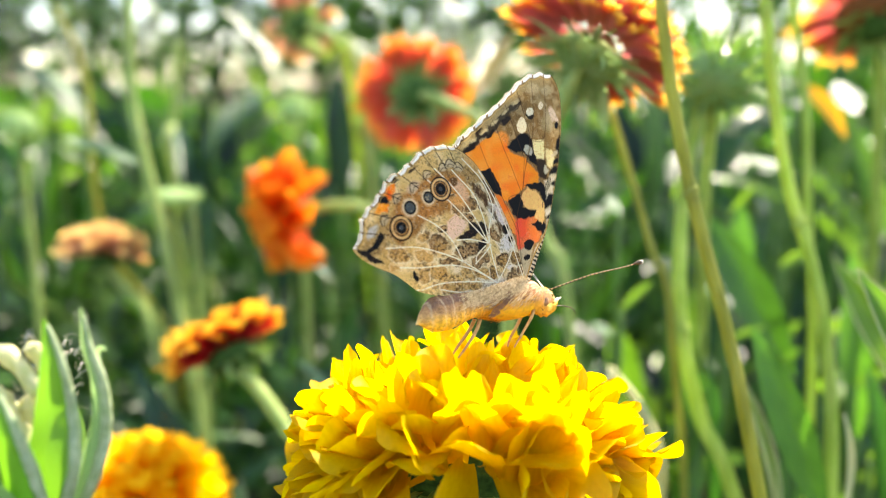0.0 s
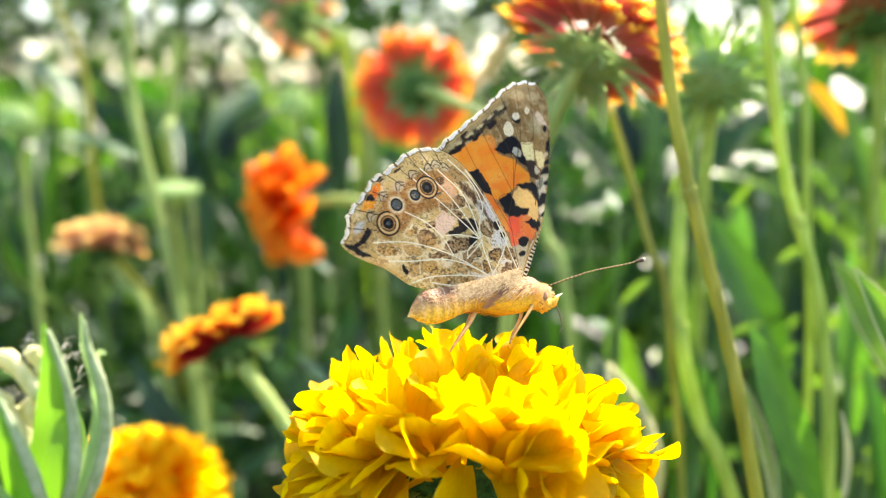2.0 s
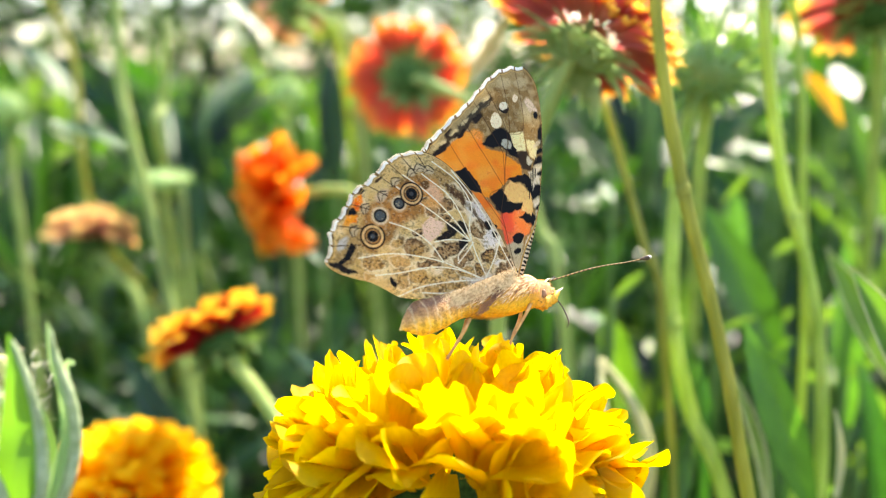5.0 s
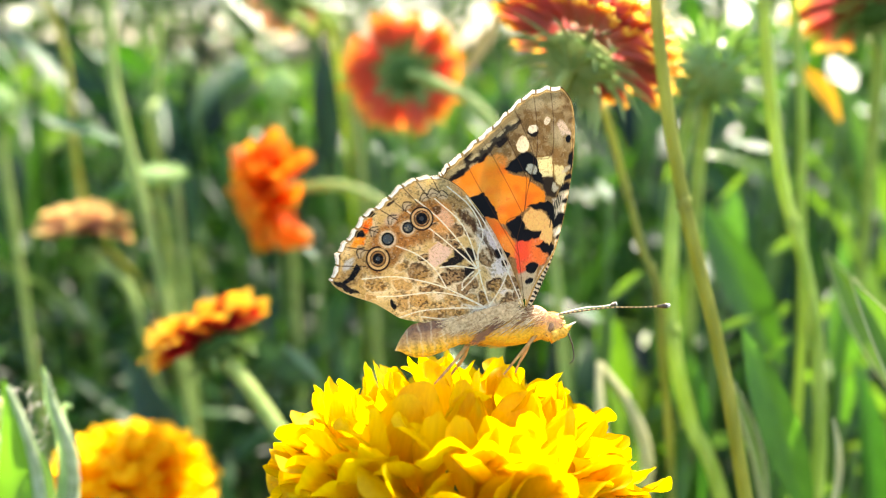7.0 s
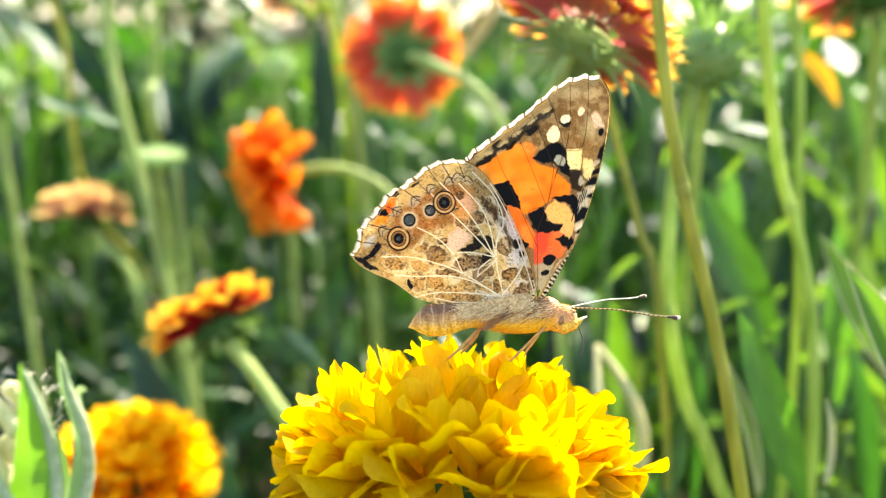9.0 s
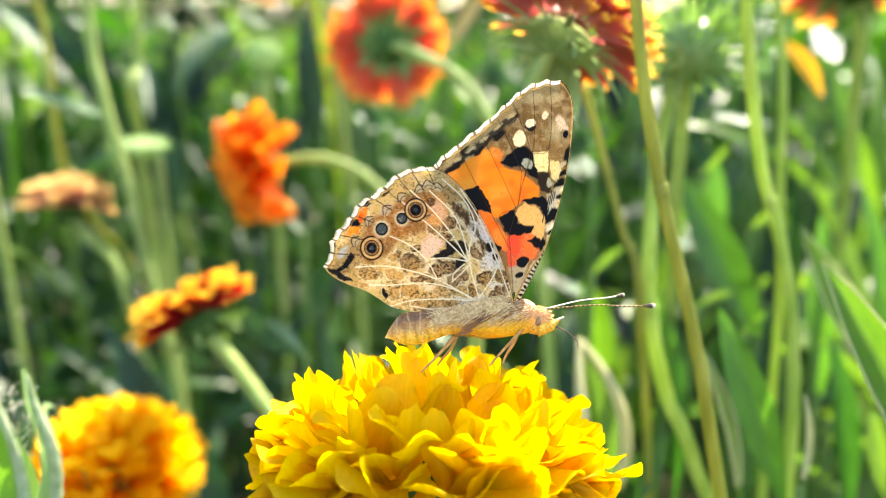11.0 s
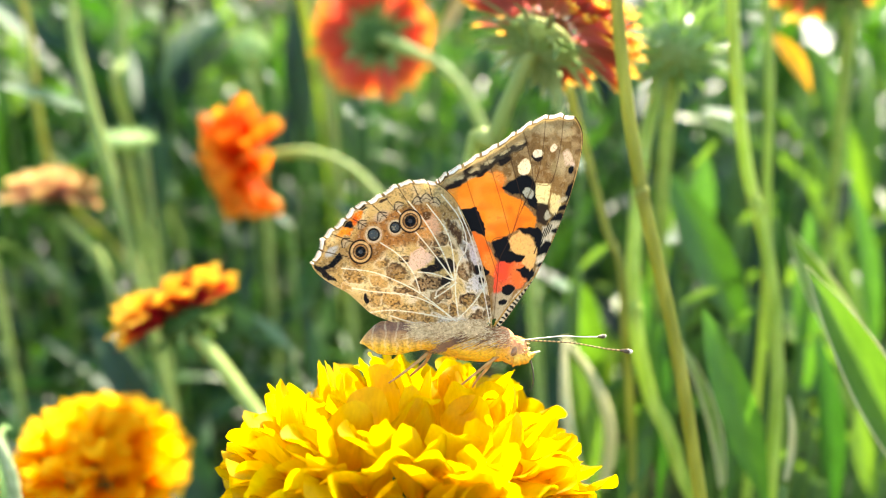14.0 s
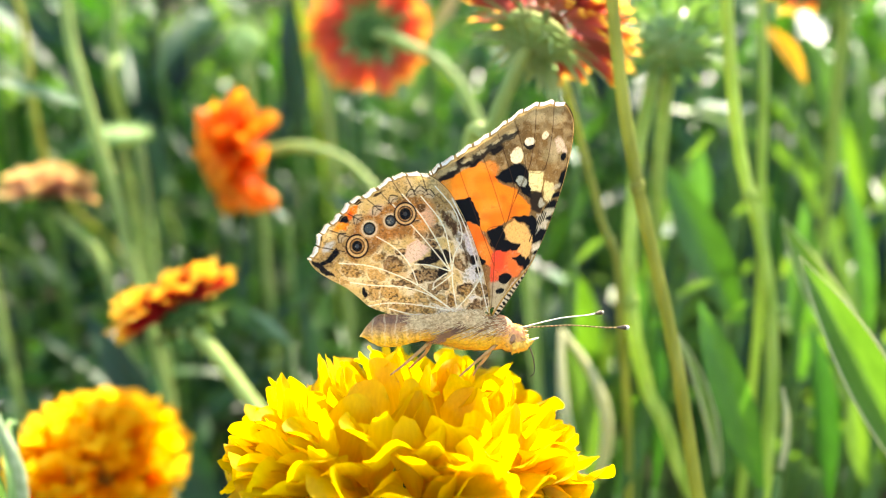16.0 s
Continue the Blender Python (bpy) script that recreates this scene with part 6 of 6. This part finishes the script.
        faces.extend([(i, i + 1, i + 2, i + 3), (i + 3, i + 2, i + 4)])

    for k in range(6500):
        cx, cy, rx, ry, L = rnd.choice(((836, 587, 72, 32, 26), (836, 587, 72, 32, 26), (780, 580, 46, 27, 22), (879, 588, 30, 31, 12), (905, 598, 27, 25, 7)))
        a, b = rnd.uniform(0, 2 * math.pi), math.acos(rnd.uniform(-1, 1))
        d = Vector((math.cos(a) * math.sin(b), math.sin(a) * math.sin(b), math.cos(b)))
        c = mm(cx, cy) + Vector((d.x * rx, d.y * 0.78 * ry, d.z * ry)) * UNIT
        if cx > 880 and (abs(d.y) > 0.80 or rnd.random() < 0.3):
            continue
        low = d.z < 0.0 + rnd.uniform(-0.25, 0.25)
        back = -1.0 if cx < 880 else 0.5
        way = (d * (0.22 if low else 0.3) + Vector((back, 0, 0.1 if low else -0.35)) + Vector((rnd.uniform(-1, 1), rnd.uniform(-1, 1), rnd.uniform(-1, 1))) * 0.22).normalized()
        if low and cx < 880 and rnd.random() < 0.45:
            continue
        hair(rnd.choice(("pale", "gold", "brown")) if cx > 880 else "gold" if low else rnd.choice(("pale", "pale", "brown")), c, way, d, L * UNIT * rnd.uniform(0.5, 1.1) * (0.6 if low else 1), 0.6)
    for k in range(1300):
        # tufts over the roots of the wings
        side = rnd.choice((-1, 1))
        u = rnd.random()
        c = mm(858 - 120 * u + rnd.uniform(-8, 8), 552 + 14 * u + rnd.uniform(-10, 14), side * (22 + 8 * (1 - u)))
        way = Vector((-1, side * 0.12, -0.62 + 0.35 * u)) + Vector((rnd.uniform(-1, 1), 0, rnd.uniform(-1, 1))) * 0.22
        hair("pale", c, way.normalized(), Vector((0, side, 0)), rnd.uniform(16, 34) * UNIT, 0.5)
    for k in range(420):
        side = rnd.choice((-1, 1))
        u = rnd.random()
        lump = 0.3 + 1.2 * abs(math.sin(u * 9))
        c = mm(775 + 52 * u + rnd.uniform(-7, 7), 600 - 32 * u + rnd.uniform(-4, 4) * lump, side * (27 + rnd.uniform(0, 2.5)))
        way = Vector((-1, side * 0.15, -0.55)) + Vector((rnd.uniform(-1, 1), 0, rnd.uniform(-1, 1))) * 0.4
        hair("brown", c, way.normalized(), Vector((0, side, 0)), rnd.uniform(5, 14) * UNIT, 0.8)
    part("fur", piles["pale"], pale_fur, ob, "long pale hairs over the wing roots")
    part("fur", piles["gold"], gold_fur, ob, "short underside hairs, tinted golden as bounce light")
    part("fur", piles["brown"], dark_fur, ob, "brown streak of hairs along the side")
    return ob


BUTTERFLY = butterfly()

PERCH = [
    (0, 0.01121, 0.10700, 0.56963, -13.86, 0.29, 34.65),
    (0.5, 0.01132, 0.10700, 0.57033, -16.55, -1.35, 34.79),
    (1, 0.01110, 0.10700, 0.57038, -19.11, 0.58, 31.90),
    (1.5, 0.01092, 0.10700, 0.57017, -20.28, 0.87, 29.82),
    (2, 0.01112, 0.10700, 0.57061, -24.14, 0.45, 29.40),
    (2.5, 0.01128, 0.10700, 0.57119, -22.51, -3.18, 30.89),
    (3, 0.01086, 0.10700, 0.57096, -24.14, -2.36, 29.81),
    (3.5, 0.01057, 0.10700, 0.57131, -22.48, -5.20, 27.21),
    (4, 0.01126, 0.10700, 0.57154, -23.45, -5.72, 29.03),
    (6.5, 0.01330, 0.10700, 0.57066, -22.71, -7.31, 10.95),
    (7, 0.01335, 0.10700, 0.57071, -20.47, -7.51, 6.43),
    (7.5, 0.01340, 0.10700, 0.57171, -22.84, -10.73, 10.04),
    (8, 0.01373, 0.10700, 0.57253, -21.68, -14.21, 9.02),
    (8.5, 0.01385, 0.10700, 0.57214, -18.34, -13.28, 6.18),
    (9, 0.01480, 0.10700, 0.57001, -12.24, -4.94, -1.47),
    (11.5, 0.01526, 0.10700, 0.57063, -19.63, -6.88, 2.10),
    (12, 0.01542, 0.10700, 0.56948, -17.78, -1.72, -1.42),
    (12.5, 0.01543, 0.10700, 0.56990, -19.61, -3.76, -1.14),
    (13, 0.01569, 0.10700, 0.56855, -19.41, 2.70, -1.19),
    (13.5, 0.01564, 0.10700, 0.56852, -19.62, 2.44, -1.57),
    (14, 0.01556, 0.10700, 0.56839, -20.57, 1.68, -2.35),
    (14.5, 0.01559, 0.10700, 0.56855, -19.25, 1.76, -1.84),
    (15, 0.01567, 0.10700, 0.56837, -19.43, 2.92, -2.55),
    (15.5, 0.01562, 0.10700, 0.56893, -19.28, 0.16, -3.31),
    (16, 0.01561, 0.10700, 0.56904, -19.06, -0.26, -2.33),
]

# how far the antennae are raised, in degrees
RAISED = [(0, 3.5), (0.5, -0.4), (1, 1.2), (1.5, -0.5), (2, -1.3), (2.5, 1.3), (3, -1), (3.5, 0), (4, -2.4), (6.5, -11.3), (7, -10.7), (7.5, -6.6), (8, -6), (8.5, -16), (9, -11.7), (11.5, -9.7), (12, -14.7), (12.5, -10.7), (13, -6.6), (13.5, -7),
          (14, -8), (14.5, -7), (15, -5.2), (15.5, -7.3), (16, -3)]


# how far the far antenna swings inward, and how far the feeding tube hangs down
SWUNG = [(0, 30), (4, 30), (6.5, 14), (8, 8), (9, 4), (11.5, 0), (16, 0)]
DIPPED = [(0, 12), (0.5, 62), (1, 80), (2, 84), (2.5, 74), (3, 82), (3.5, 76), (4, 72), (6.5, 80), (7, 84), (7.5, 38), (8, 0), (8.5, 76), (9, 80), (11.5, 34), (12, 82), (16, 76)]


def motions():
    near, far, tube_part = FEELERS
    x, y, z = near.location
    walk(near, [(t, pose(x, y, z, 0, -raised, 0)) for t, raised in RAISED])
    x, y, z = far.location
    walk(far, [(t, pose(x, y, z, 0, -raised, float(np.interp(t, *zip(*SWUNG))))) for t, raised in RAISED])
    x, y, z = tube_part.location
    walk(tube_part, [(t, pose(x, y, z, 0, down, 0)) for t, down in DIPPED])
    walk(BUTTERFLY, [(t, pose(x, y, z, rx, ry, rz)) for t, x, y, z, rx, ry, rz in PERCH])


motions()
